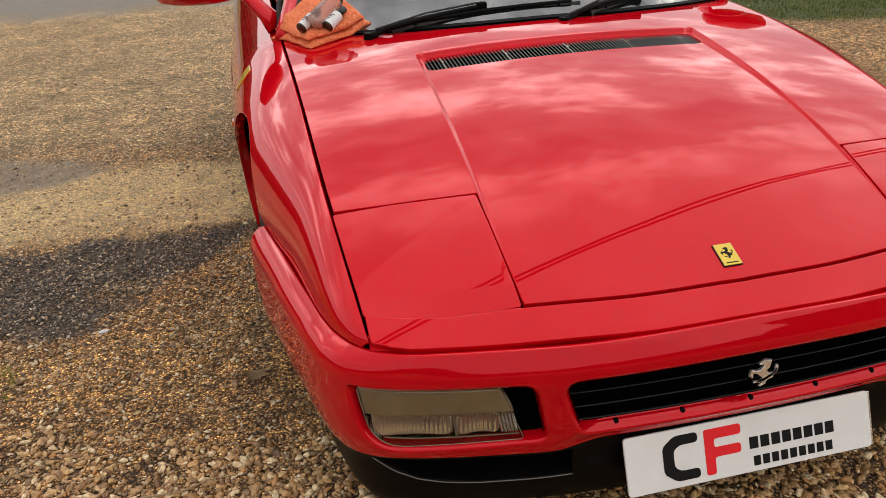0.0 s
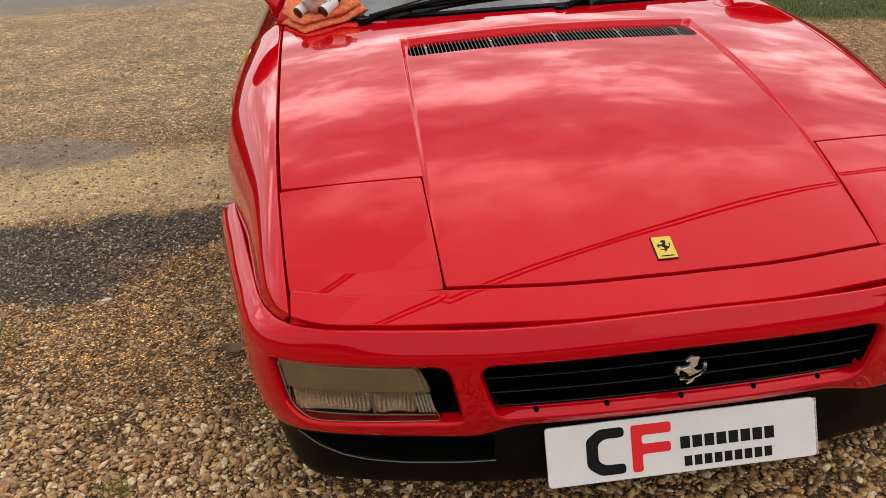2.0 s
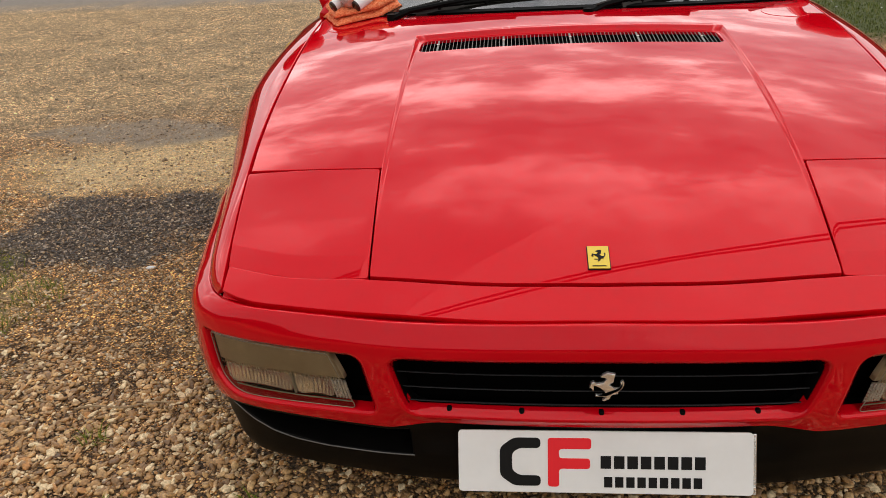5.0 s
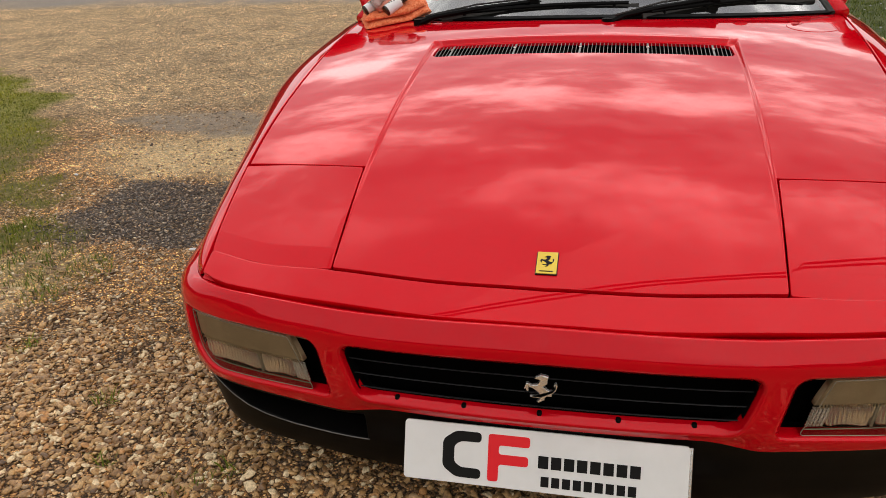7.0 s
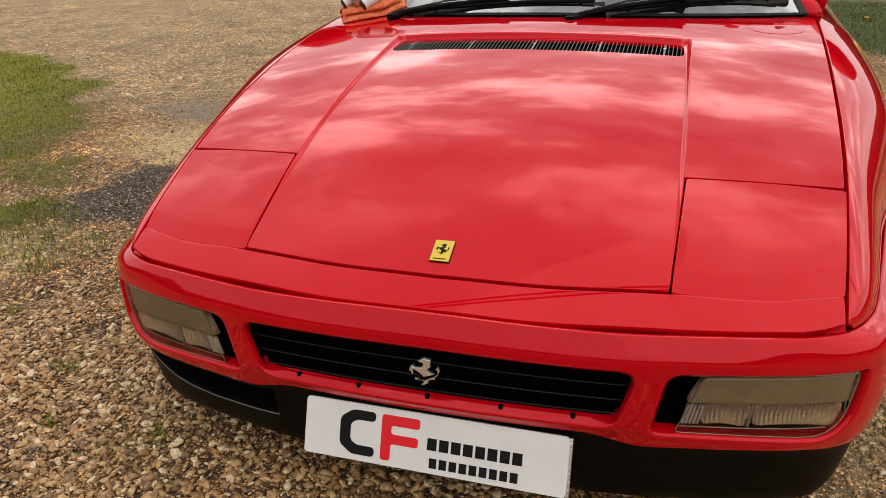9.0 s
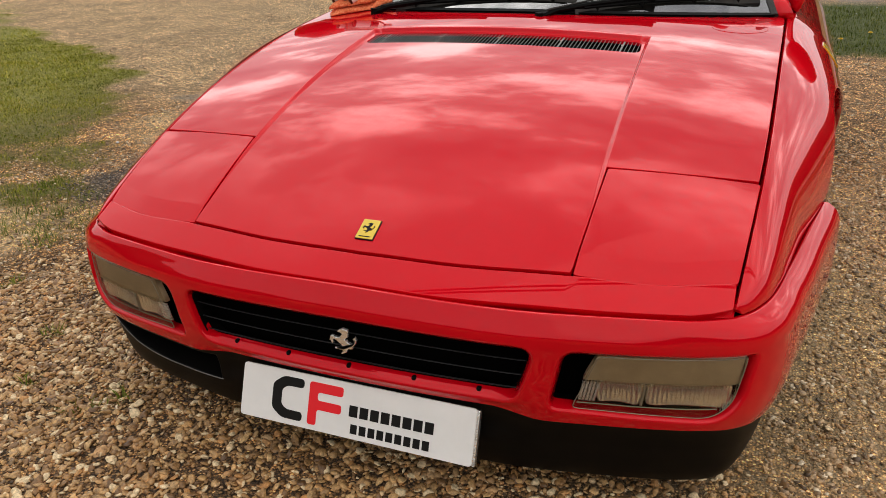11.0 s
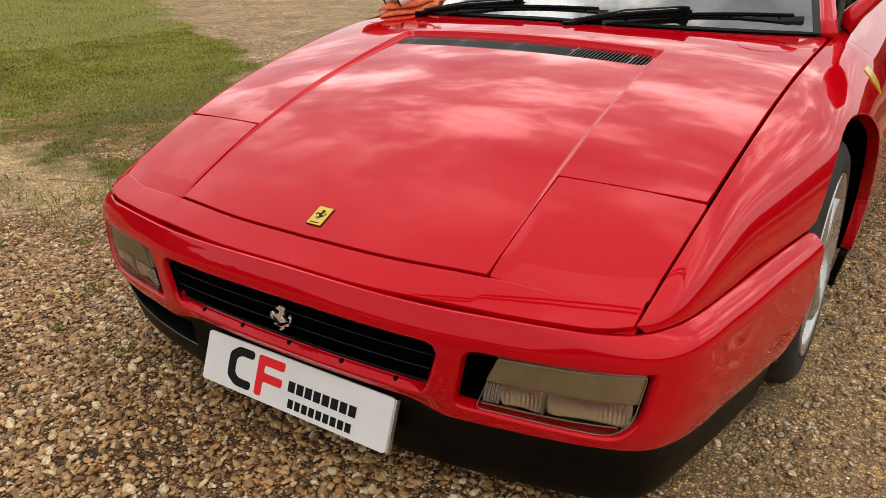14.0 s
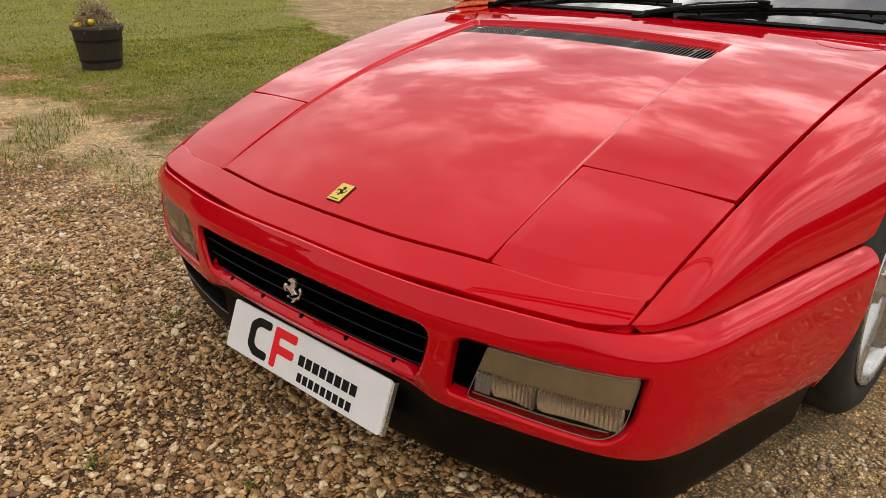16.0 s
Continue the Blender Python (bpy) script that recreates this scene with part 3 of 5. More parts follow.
    top = [(s * x, lid_back(x) - g) for x in (0.50, 0.60)]
    right = [(s * (shut_x(y) - g), y) for y in (0.464 - g, 0.36, 0.28, 0.222 + g)]
    low = [(s * x, hood_edge(x) + g) for x in (0.63, 0.55, 0.48)]
    return left + top + right + low


def vent_outline(g):
    return [(x + OFF, 0.979 + 0.006 * (abs(x) / 0.4) ** 2 - g) for x in np.linspace(-0.396 - g, 0.396 + g, 15)] + [(x + OFF, 1.065 + 0.006 * (abs(x) / 0.4) ** 2 + g) for x in np.linspace(0.390 + g, -0.390 - g, 15)]


# bonnet: one sheet with the cut-outs for the covers (open at their low edge) and for the vent
outer = [(x, hood_edge(abs(x)) + GAP) for x in np.linspace(-0.408, 0.408, 33)]
for s in (1,):
    cut = [(0.4135 - GAP + (y - 0.166) * 0.034, y) for y in (0.18, 0.30, 0.434 + GAP)]
    cut += [(x, lid_back(x) + GAP) for x in (0.50, 0.60)]
    rim_r = [(shut_x(y) - 0.0056, y) for y in (0.464 + 2 * GAP, 0.55, 0.65, 0.75, 0.9, 1.05, 1.2, 1.33, 1.435)]
screen_line = [(x, screen_edge(x) - 0.004) for x in np.linspace(0.734, -0.734, 41)]
outer = outer + cut + rim_r + screen_line + [(-x, y) for x, y in rim_r[::-1]] + [(-x, y) for x, y in cut[::-1]]
bonnet = panel("bonnet", outer, on_deck, PAINT, car, holes=[rounded(vent_outline(0), [0.032] + [0] * 13 + [0.032] + [0.032] + [0] * 13 + [0.032])], step=0.018, lip=0.0025, hole_depth=0.008, rails=[[(OFF + sd * (crease_x(y) + d), y) for y in np.linspace(0.20, 1.12, 70)] for sd in (1, -1) for d in (0.001, 0.004, 0.0075, 0.011, 0.014)] + [[(x, yy) for x in np.linspace(-0.38, 0.38, 50)] for yy in (1.0780, 1.0798, 1.0822, 1.0840)])
for s in (1, -1):
    panel("headlight_cover", rounded(lid_outline(s, 0.0015), [0.004, 0, 0.004, 0, 0, 0.004, 0, 0, 0.006, 0, 0, 0], 3), lambda x, y: (x, y, deck(x, y) + 0.0005 - 0.0060 * min(1.0, max(0.0, 1 - (y - hood_edge(abs(x))) / 0.045))), PAINT, car, step=0.018, lip=0.002, rails=[[(s * x, hood_edge(x) + d) for x in np.linspace(0.425, 0.682, 22)] for d in (0.043, 0.047)])
nose = [(x, nose_edge(abs(x)) + 0.0095 - 0.0055 * step01(0.55, 0.68, abs(x))) for x in np.linspace(-0.687, 0.687, 45)] + [(x, hood_edge(abs(x)) - GAP * 0.6) for x in np.linspace(0.688, -0.688, 45)]
panel("nose_panel", nose, lambda x, y: (x, y, deck(x, y) - 0.002), PAINT, car, step=0.016, lip=0.003, depth=0.02)
# painted filler under each front corner, where nose, wing and bumper meet
for s in (1, -1):
    panel("corner_filler", [(s * 0.655, 0.156), (s * 0.690, 0.168), (s * 0.692, 0.195), (s * 0.655, 0.185)], lambda x, y: (x, y, deck(x, y) - 0.0150), PAINT, car, step=0.015, lip=0.001, depth=0.02)
# near-black underlay: the shade in the shut lines is in its colour
under = [(x, nose_edge(abs(x)) + 0.006) for x in np.linspace(-0.70, 0.70, 31)] + [(shut_x(y) + 0.008, y) for y in (0.25, 0.45, 0.8, 1.2, 1.42)] + [(x, 1.225) for x in (0.6, 0, -0.6)] + [(-shut_x(y) - 0.008, y) for y in (1.42, 1.2, 0.8, 0.45, 0.25)]
panel("gap_underlay", under, lambda x, y: (x, y, deck(x, y) - 0.030), VOID, car, step=0.06, depth=0.06)

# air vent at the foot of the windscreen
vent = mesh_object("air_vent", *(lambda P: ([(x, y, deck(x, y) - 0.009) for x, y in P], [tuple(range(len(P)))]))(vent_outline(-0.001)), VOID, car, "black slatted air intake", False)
for k in range(76):
    x = OFF - 0.385 + 0.770 * k / 75
    y = 1.022 + 0.006 * (abs(x) / 0.4) ** 2
    wide = k in (4, 21, 38, 55, 71)
    part("slat", box((0.0050 if wide else 0.0015, 0.086, 0.0016), Matrix.Translation((x, y, deck(x, y) - 0.002)) @ Matrix.Rotation(0.15, 4, "X"), 0.0004, 1), VENT, vent)
    if wide:
        part("clip", box((0.008, 0.010, 0.003), Matrix.Translation((x, y + 0.006, deck(x, y) + 0.001)), 0.001), CHROME, vent)

# round-cornered flush flap on each rear corner of the bonnet
for s in (1, -1):
    ring = [(s * (0.625 + 0.072 * math.cos(t)), 1.262 + 0.055 * math.sin(t) + 0.02 * math.cos(t)) for t in np.linspace(0, 2 * math.pi, 29)[:-1]]
    panel("bonnet_flap", ring, lambda x, y: (x, y, deck(x, y) + 0.0010), PAINT, car, step=0.02, lip=0.0012, depth=0.004)

# bonnet badge: plain yellow tile in a chrome rim
slope = math.atan((deck(0, 0.22) - deck(0, 0.17)) / 0.05)
place = Matrix.Translation((-0.001, 0.188, deck(0, 0.188) + 0.001)) @ Matrix.Rotation(slope, 4, "X")
badge = part("bonnet_badge", box((0.040, 0.054, 0.004), place, 0.0015), SLAT, car, "yellow enamel badge with thin dark rim")
part("enamel", box((0.0372, 0.0512, 0.002), place @ Matrix.Translation((0, 0, 0.0022)), 0.0008), YELLOW, badge)
figure = [(-0.030, 0.056), (-0.021, 0.069), (0.000, 0.082), (0.036, 0.074), (0.030, 0.046), (0.030, 0.030), (0.010, 0.014), (0.036, -0.008), (0.056, -0.010), (0.064, 0.004), (0.058, 0.026), (0.070, 0.040), (0.077, 0.020), (0.070, -0.006), (0.052, -0.028), (0.052, -0.040), (0.028, -0.044), (0.018, -0.056), (0.018, -0.066), (-0.010, -0.084), (-0.018, -0.078), (0.000, -0.060), (-0.008, -0.056), (-0.048, -0.054), (-0.048, -0.045), (-0.004, -0.046), (-0.010, -0.022), (-0.040, 0.002), (-0.056, 0.008), (-0.056, -0.022), (-0.064, -0.020), (-0.070, -0.004), (-0.078, -0.008), (-0.068, 0.026), (-0.056, 0.030), (-0.046, 0.020), (-0.016, 0.024), (-0.002, 0.046), (-0.010, 0.053)]
figure = [(a * 0.20, b * 0.20) for a, b in figure]
part("emblem", slab(figure, 0.0006, place @ Matrix.Translation((0, 0.003, 0.0033)) @ Matrix.Scale(0.82, 4)), INK, badge)
part("bar", slab([(-0.012, -0.0215), (0.012, -0.0215), (0.012, -0.0195), (-0.012, -0.0195)], 0.0005, place @ Matrix.Translation((0, 0, 0.0033))), INK, badge)

# ---- bumper ----
half_plan = [(0, 0.040), (0.12, 0.0415), (0.24, 0.047), (0.36, 0.057), (0.48, 0.079), (0.58, 0.101), (0.66, 0.124), (0.715, 0.148), (0.752, 0.178), (0.779, 0.22), (0.80, 0.28), (0.820, 0.37), (0.842, 0.47), (0.868, 0.60), (0.893, 0.72), (0.905, 0.79), (0.910, 0.82)]
arc = [0.0]
for a, b in zip(half_plan, half_plan[1:]):
    arc.append(arc[-1] + math.hypot(b[0] - a[0], b[1] - a[1]))
plan_x = curve_of([(-u, -p[0]) for u, p in zip(arc[:0:-1], half_plan[:0:-1])] + [(u, p[0]) for u, p in zip(arc, half_plan)])
plan_y = curve_of([(-u, p[1]) for u, p in zip(arc[:0:-1], half_plan[:0:-1])] + [(u, p[1]) for u, p in zip(arc, half_plan)])
tuck = curve_of([(0.06, 0.075), (0.10, 0.052), (0.16, 0.036), (0.22, 0.022), (0.245, 0.013), (0.27, 0.007), (0.30, 0.003), (0.36, 0.0), (0.405, -0.001), (0.416, 0.0002), (0.424, 0.0030), (0.432, 0.0063), (0.442, 0.0105), (0.450, 0.0138), (0.456, 0.0165)])


tuck_side = curve_of([(0.06, 0.075), (0.10, 0.052), (0.16, 0.036), (0.22, 0.022), (0.245, 0.012), (0.27, 0.005), (0.30, 0.001), (0.36, -0.001), (0.395, 0.0), (0.415, 0.0004), (0.430, 0.0022), (0.442, 0.0058), (0.450, 0.0102), (0.456, 0.0155)])


def u_at(x):
    """Length along the bumper at which it stands at x."""
    lo, hi = 0.0, arc[-1]
    for _ in range(40):
        m = (lo + hi) / 2
        lo, hi = (m, hi) if plan_x(m) < abs(x) else (lo, m)
    return math.copysign((lo + hi) / 2, x)


def raise_of(u):
    return 0.022 * step01(0.75, 1.45, abs(u)) + 0.004 * step01(0.3, 0, abs(u))


def on_bumper(u, v, inset=0.0, lifted=True):
    x, y = plan_x(u), plan_y(u)
    tx, ty = plan_x(u + 0.002) - plan_x(u - 0.002), plan_y(u + 0.002) - plan_y(u - 0.002)
    n = math.hypot(tx, ty)
    mixed = step01(0.50, 0.74, abs(u))
    d = (tuck(v) * (1 - mixed) + tuck_side(v) * mixed) * (1 + 1.6 * step01(0.62, 0.82, abs(u)) * step01(0.38, 0.42, v)) + 0.016 * step01(0.40, 0.29, abs(u)) * step01(0.29, 0.245, v) * step01(0.15, 0.21, v) + inset
    return (x - d * ty / n, y + d * tx / n, v + (raise_of(u) * step01(0.24, 0.45, v) if lifted else 0))


HUB_Y, HUB_Z, ARCH = 1.092, 0.276, 0.372
END = arc[-1]


def tail_u(v):
    y = HUB_Y - math.sqrt(max(0, (ARCH + 0.006) ** 2 - (v - HUB_Z) ** 2)) - 0.085 * step01(0.36, 0.20, v)
    lo, hi = 0.9, END + 0.05
    for _ in range(30):
        m = (lo + hi) / 2
        lo, hi = (m, hi) if plan_y(m) < y else (lo, m)
    return lo


def low_edge(u):
    return 0.236 + 0.008 * step01(0.75, 1.0, abs(u)) - 0.008 * step01(1.05, 1.25, abs(u)) + 0.010 * step01(0.40, 0.29, abs(u))


rear = [(tail_u(v), v) for v in (0.215, 0.26, 0.30, 0.35, 0.40, 0.43, 0.452)]
skin = [(u, low_edge(u)) for u in np.linspace(-rear[0][0], rear[0][0], 61)] + rear + [(u, 0.4555) for u in np.linspace(rear[-1][0] - 0.01, -rear[-1][0] + 0.01, 61)] + [(-u, v) for u, v in rear[::-1]]
def grown(poly, d):
    return offset_loop(poly, d if signed_area(poly) > 0 else -d)


grille_hole = grown(rounded([(-0.380, 0.396), (-0.342, 0.266), (0.342, 0.266), (0.380, 0.396)], 0.040), 0.006)


def pocket(s):
    return grown(rounded([(s * u_at(0.420), 0.397), (s * u_at(0.396), 0.266), (s * u_at(0.690), 0.254), (s * u_at(0.728), 0.298), (s * u_at(0.742), 0.399)], [0.03, 0.025, 0.03, 0.03, 0.014]), 0.004)


bumper = panel("front_bumper", skin, on_bumper, PAINT, car, holes=[grille_hole, pocket(1), pocket(-1)], step=0.014, lip=0.004, depth=0.02, hole_depth=0.024, hole_lip=0.013, rails=[[(u, v) for u in np.linspace(-1.1, 1.1, 150)] for v in (0.412, 0.420, 0.428, 0.437, 0.446)])


def liner(loop, a, b, mat, parent, above=0.0):
    """The dark inner wall of an opening in the bumper, from height above upwards."""
    loop = offset_loop(resampled(loop, 0.02), 0.0136 if signed_area(loop) < 0 else -0.0136)
    n = len(loop)
    v = [on_bumper(u, w, a) for u, w in loop] + [on_bumper(u, w, b) for u, w in loop]
    return mesh_object("liner", v, [(i, (i + 1) % n, n + (i + 1) % n, n + i) for i in range(n) if loop[i][1] > above], mat, parent)


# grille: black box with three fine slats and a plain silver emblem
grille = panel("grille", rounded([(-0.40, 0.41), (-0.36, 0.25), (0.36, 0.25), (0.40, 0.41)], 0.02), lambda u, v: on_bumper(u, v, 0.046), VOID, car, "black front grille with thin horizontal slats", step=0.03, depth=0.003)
# black liners stand in for the shade on the opening's inner walls
liner(grille_hole, 0.010, 0.05, BLACK, grille, 0.295)
liner(grille_hole, 0.0185, 0.05, BLACK, grille)
for z in (0.358, 0.327, 0.297):
    w = 0.372 - (0.392 - z) * 0.30
    us = np.linspace(-w, w, 25)
    part("slat", tube([on_bumper(u, z, 0.020) for u in us], 0.0022, 6, 0.5), SLAT, grille)
for u in (-0.27, -0.14, 0.0, 0.14, 0.27):
    x, y, z = on_bumper(u, 0.279, 0.020)
    part("tab", box((0.010, 0.014, 0.012), Matrix.Translation((x, y, z)), 0.003), BLACK, grille)
x, y, z = on_bumper(0.0, 0.332, -0.003)
silver = [(a * 1.9, b * 1.75) for a, b in figure]
part("grille_emblem", slab(silver, 0.006, Matrix.Translation((0.004, y + 0.01, 0.349)) @ Matrix.Rotation(radians(90), 4, "X"), 0.0016), CHROME, grille, "small plain silver emblem")

# lamps in the bumper
for s in (1, -1):
    shape = [(s * u_at(0.484), 0.386), (s * u_at(0.442), 0.272), (s * u_at(0.680), 0.264), (s * u_at(0.712), 0.295), (s * u_at(0.728), 0.389)]
    lamp = tagged(new("bumper_lamp"), "clear ribbed indicator and driving lamp")
    lamp.parent = car
    liner(pocket(s), 0.014, 0.046, BLACK, lamp)
    outline = rounded(shape, [0.006, 0.012, 0.03, 0.03, 0.006])
    lens = panel("lens", outline, lambda u, v: on_bumper(u, v, 0.008), LENS, lamp, step=0.02, lip=0.002, depth=0.016)
    lens.visible_shadow = False
    rim_line = resampled(outline, 0.01)
    part("lens_rim", tube([on_bumper(u, v, 0.007) for u, v in rim_line + rim_line[:1]], 0.0007, 6), RIM, lens, "pale moulded lens edge", True)
    hi = [(s * u_at(0.484), 0.384), (s * u_at(0.462), 0.333), (s * u_at(0.720), 0.333), (s * u_at(0.7275), 0.388)]
    panel("diffuser", hi, lambda u, v: on_bumper(u, v, 0.014), DIFFUSER, lamp, "smoked brown upper lens", step=0.02, lip=0.002, depth=0.012)
    # row of fine ribs where the two halves meet
    bm = bmesh.new()
    for k in range(46):
        t = k / 45
        c = on_bumper(s * u_at(0.470 + 0.236 * t), 0.3315, 0.0125)
        bmesh.ops.create_cube(bm, size=1.0, matrix=Matrix.Translation(c) @ Matrix.Diagonal((0.0018, 0.003, 0.004 + 0.003 * noise.random(), 1)))
    part("ribs", bm, DIFFUSER, lamp, "fine moulded ribs")
    # two silvered bowls, a bright divider and a prism at the inner end
    for x0, x1 in ((0.487, 0.560), (0.570, 0.708)):
        um, half = (u_at(x0) + u_at(x1)) / 2, (u_at(x1) - u_at(x0)) / 2
        bowl = rounded([(s * u_at(x0), 0.331), (s * u_at(x0), 0.286), (s * u_at(x1), 0.283), (s * u_at(x1 + 0.005), 0.331)], 0.012)
        panel("reflector", bowl, lambda u, v, um=um, half=half: on_bumper(u, v, 0.026 - 0.010 * min(1.0, ((abs(u) - um) / half) ** 2 + 0.4 * ((v - 0.308) / 0.024) ** 2) + 0.0007 * math.sin(u * 760)), REFLECTOR, lamp, "silvered fluted bowl", step=0.0025, depth=0.004)
    part("divider", box((0.005, 0.010, 0.046), Matrix.Translation(on_bumper(s * u_at(0.565), 0.308, 0.017)) @ Matrix.Rotation(0.12 * s, 4, "Y"), 0.001), RIM, lamp)
    bm = bmesh.new()
    for i in range(5):
        for j in range(7):
            xq = 0.4555 + 0.0062 * i - 0.001 * j
            p = on_bumper(s * u_at(xq + 0.012 * (j / 6)), 0.288 + 0.0062 * j, 0.014)
            bmesh.ops.create_cone(bm, cap_ends=True, segments=4, radius1=0.0040, radius2=0.0004, depth=0.005, matrix=Matrix.Translation(p) @ Matrix.Rotation(radians(90), 4, "X") @ Matrix.Rotation(radians(45), 4, "Z"))
    part("prism", bm, CHROME, lamp, "bright faceted prism block")
    part("lower_edge", tube([on_bumper(s * u_at(x), 0.2825 - 0.001 * math.sin((x - 0.46) * 13), 0.012) for x in np.linspace(0.452, 0.690, 20)], 0.0012, 6), RIM, lamp)
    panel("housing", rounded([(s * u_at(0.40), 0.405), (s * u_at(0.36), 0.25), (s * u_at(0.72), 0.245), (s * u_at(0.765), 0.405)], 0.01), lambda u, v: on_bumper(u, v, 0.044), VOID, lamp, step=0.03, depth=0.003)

# black valance below the bumper, with one open duct
duct = rounded([(-u_at(0.345), 0.226), (-u_at(0.345), 0.156), (-u_at(0.52), 0.150), (-u_at(0.64), 0.165), (-u_at(0.728), 0.225)], [0.004, 0.006, 0.0, 0.03, 0.006])
low = [(u, 0.085 + 0.032 * step01(1.0, 1.24, abs(u))) for u in np.linspace(-1.245, 1.245, 61)]
skirt = low + [(u, 0.245) for u in np.linspace(1.24, -1.24, 61)]
valance = panel("valance", skirt, lambda u, v: on_bumper(u, v, 0.004, False), VALANCE, car, "matt black plastic lower valance", holes=[duct], step=0.018, lip=0.004, depth=0.012, hole_depth=0.05)
panel("duct_back", rounded([(-u_at(0.32), 0.24), (-u_at(0.32), 0.135), (-u_at(0.755), 0.14), (-u_at(0.76), 0.24)], 0.01), lambda u, v: on_bumper(u, v, 0.056, False), VOID, valance, step=0.03, depth=0.003)
# highlight on the duct's lower lip, drawn as a thin pale tube
lip_line = [(-u_at(0.345), 0.157), (-u_at(0.43), 0.1525), (-u_at(0.52), 0.151), (-u_at(0.59), 0.156), (-u_at(0.64), 0.168), (-u_at(0.68), 0.187), (-u_at(0.722), 0.222)]
for a0 in [np.interp(np.linspace(0, 6, 40), range(7), [p[0] for p in lip_line])]:
    b0 = np.interp(np.linspace(0, 6, 40), range(7), [p[1] for p in lip_line])
    part("duct_highlight", tube([on_bumper(u, v, 0.0035, False) for u, v in zip(a0, b0)], 0.0012, 6), LIP_HIGHLIGHT, valance, "pale highlight line along the duct's lower lip", True)
panel("floor_pan", [(-0.60, 0.26), (0.60, 0.26), (0.72, 0.6), (0.62, 0.62), (0.62, 4.0), (-0.62, 4.0), (-0.62, 0.62), (-0.72, 0.6)], lambda x, y: (x, y, 0.115), VOID, car, step=0.12, depth=0.01)

# number plate: white cover with a bracket mark, a red mark and two lines of plain bars
top, foot = Vector((0.006, 0.075, 0.2350)), Vector((0.006, 0.034, 0.1280))
up = (top - foot).normalized()
out = Vector((1, 0, 0)).cross(up)
face = Matrix(((1, up.x, out.x, 0), (0, up.y, out.y, 0), (0, up.z, out.z, 0), (0, 0, 0, 1)))
face = Matrix.Translation((top + foot) / 2) @ face
plate = part("number_plate", slab(rounded([(-0.26, -0.0565), (0.26, -0.0565), (0.26, 0.0565), (-0.26, 0.0565)], 0.008), 0.005, face, 0.001), WHITE, car, "white show plate with black and red marks")
part("plate_holder", box((0.524, 0.112, 0.010), face @ Matrix.Translation((0.003, -0.001, -0.0065)), 0.002), BLACK, plate, "black backing plate")
part("plate_sleeve", box((0.006, 0.110, 0.013), face @ Matrix.Translation((0.2625, -0.001, -0.004)), 0.001), CHROME, plate, "clear sleeve edge")
for sx in (-0.22, 0.235):
    part("clip", box((0.03, 0.012, 0.016), face @ Matrix.Translation((sx, -0.056, -0.012)), 0.002), SLAT, plate)
PX = face @ Matrix.Translation((0, 0, 0.0052))


def mark(poly, mat, radius=0.0):
    part("mark", slab(rounded(poly, radius, 4) if radius else poly, 0.0007, PX), mat, plate)


bracket = [(-0.112, 0.044), (-0.160, 0.044), (-0.185, 0.026), (-0.185, -0.026), (-0.160, -0.044), (-0.112, -0.044), (-0.112, -0.025), (-0.150, -0.025), (-0.163, -0.016), (-0.163, 0.016), (-0.150, 0.025), (-0.112, 0.025)]
mark(bracket, INK, 0.009)
mark([(-0.079, -0.045), (-0.099, -0.045), (-0.099, 0.044), (-0.022, 0.044), (-0.022, 0.024), (-0.079, 0.024), (-0.079, 0.007), (-0.024, 0.007), (-0.024, -0.012), (-0.079, -0.012)], INK_RED, 0.006)
for n, x0, x1, y0, y1 in ((8, -0.008, 0.180, -0.011, 0.012), (9, -0.002, 0.174, -0.045, -0.026)):
    pitch = (x1 - x0) / n
    for k in range(n):
        a, b = x0 + k * pitch + 0.0025, x0 + (k + 1) * pitch - 0.0025
        part("bar", slab([(a, y0), (b, y0), (b, y1), (a, y1)], 0.0006, PX), INK, plate)

# ---- body sides ----
gap_pts = [(0.168, 0.692), (0.20, 0.718), (0.25, 0.744), (0.32, 0.764), (0.42, 0.784), (0.54, 0.807), (0.70, 0.845), (0.80, 0.868)]
belt_x = curve_of(gap_pts + [(0.95, 0.899), (1.10, 0.914), (1.4, 0.924), (2.0, 0.936), (2.8, 0.946), (3.4, 0.950), (4.0, 0.93), (4.3, 0.88)])
belt_z = curve_of([(0.168, 0.4575), (0.25, 0.459), (0.54, 0.468), (0.80, 0.483), (1.1, 0.492), (1.6, 0.50), (3.0, 0.52), (4.3, 0.52)])
SCALE = 0.25


def on_side(y, w, s=1):
    """Body side: w from 0 at the bonnet's shut line to SCALE at the belt and on down to the sill."""
    t = w / SCALE
    ax = shut_x(y) + 0.0056
    az = deck(ax, y) - 0.002 if y < 1.4 else (shut_z(y) if y > 1.55 else (deck(ax, y) - 0.002) * (1 - step01(1.4, 1.55, y)) + shut_z(y) * step01(1.4, 1.55, y))
    bx, bz = belt_x(y), belt_z(y)
    full = step01(0.17, 0.9, y)
    swell = step01(0.55, 1.1, y)
    cx = ax + (bx - ax) * (0.88 + 0.08 * full + 0.10 * swell)
    cz = az + (bz - az) * (0.22 + 0.06 * full - 0.09 * swell)
    if t <= 1:
        x = (1 - t) ** 2 * ax + 2 * t * (1 - t) * cx + t * t * bx
        z = (1 - t) ** 2 * az + 2 * t * (1 - t) * cz + t * t * bz
    else:
        q = t - 1
        dx, dz = 2 * (bx - cx), 2 * (bz - cz)
        z = bz + q * -0.36 + (dz + 0.36) * q * math.exp(-4 * q)
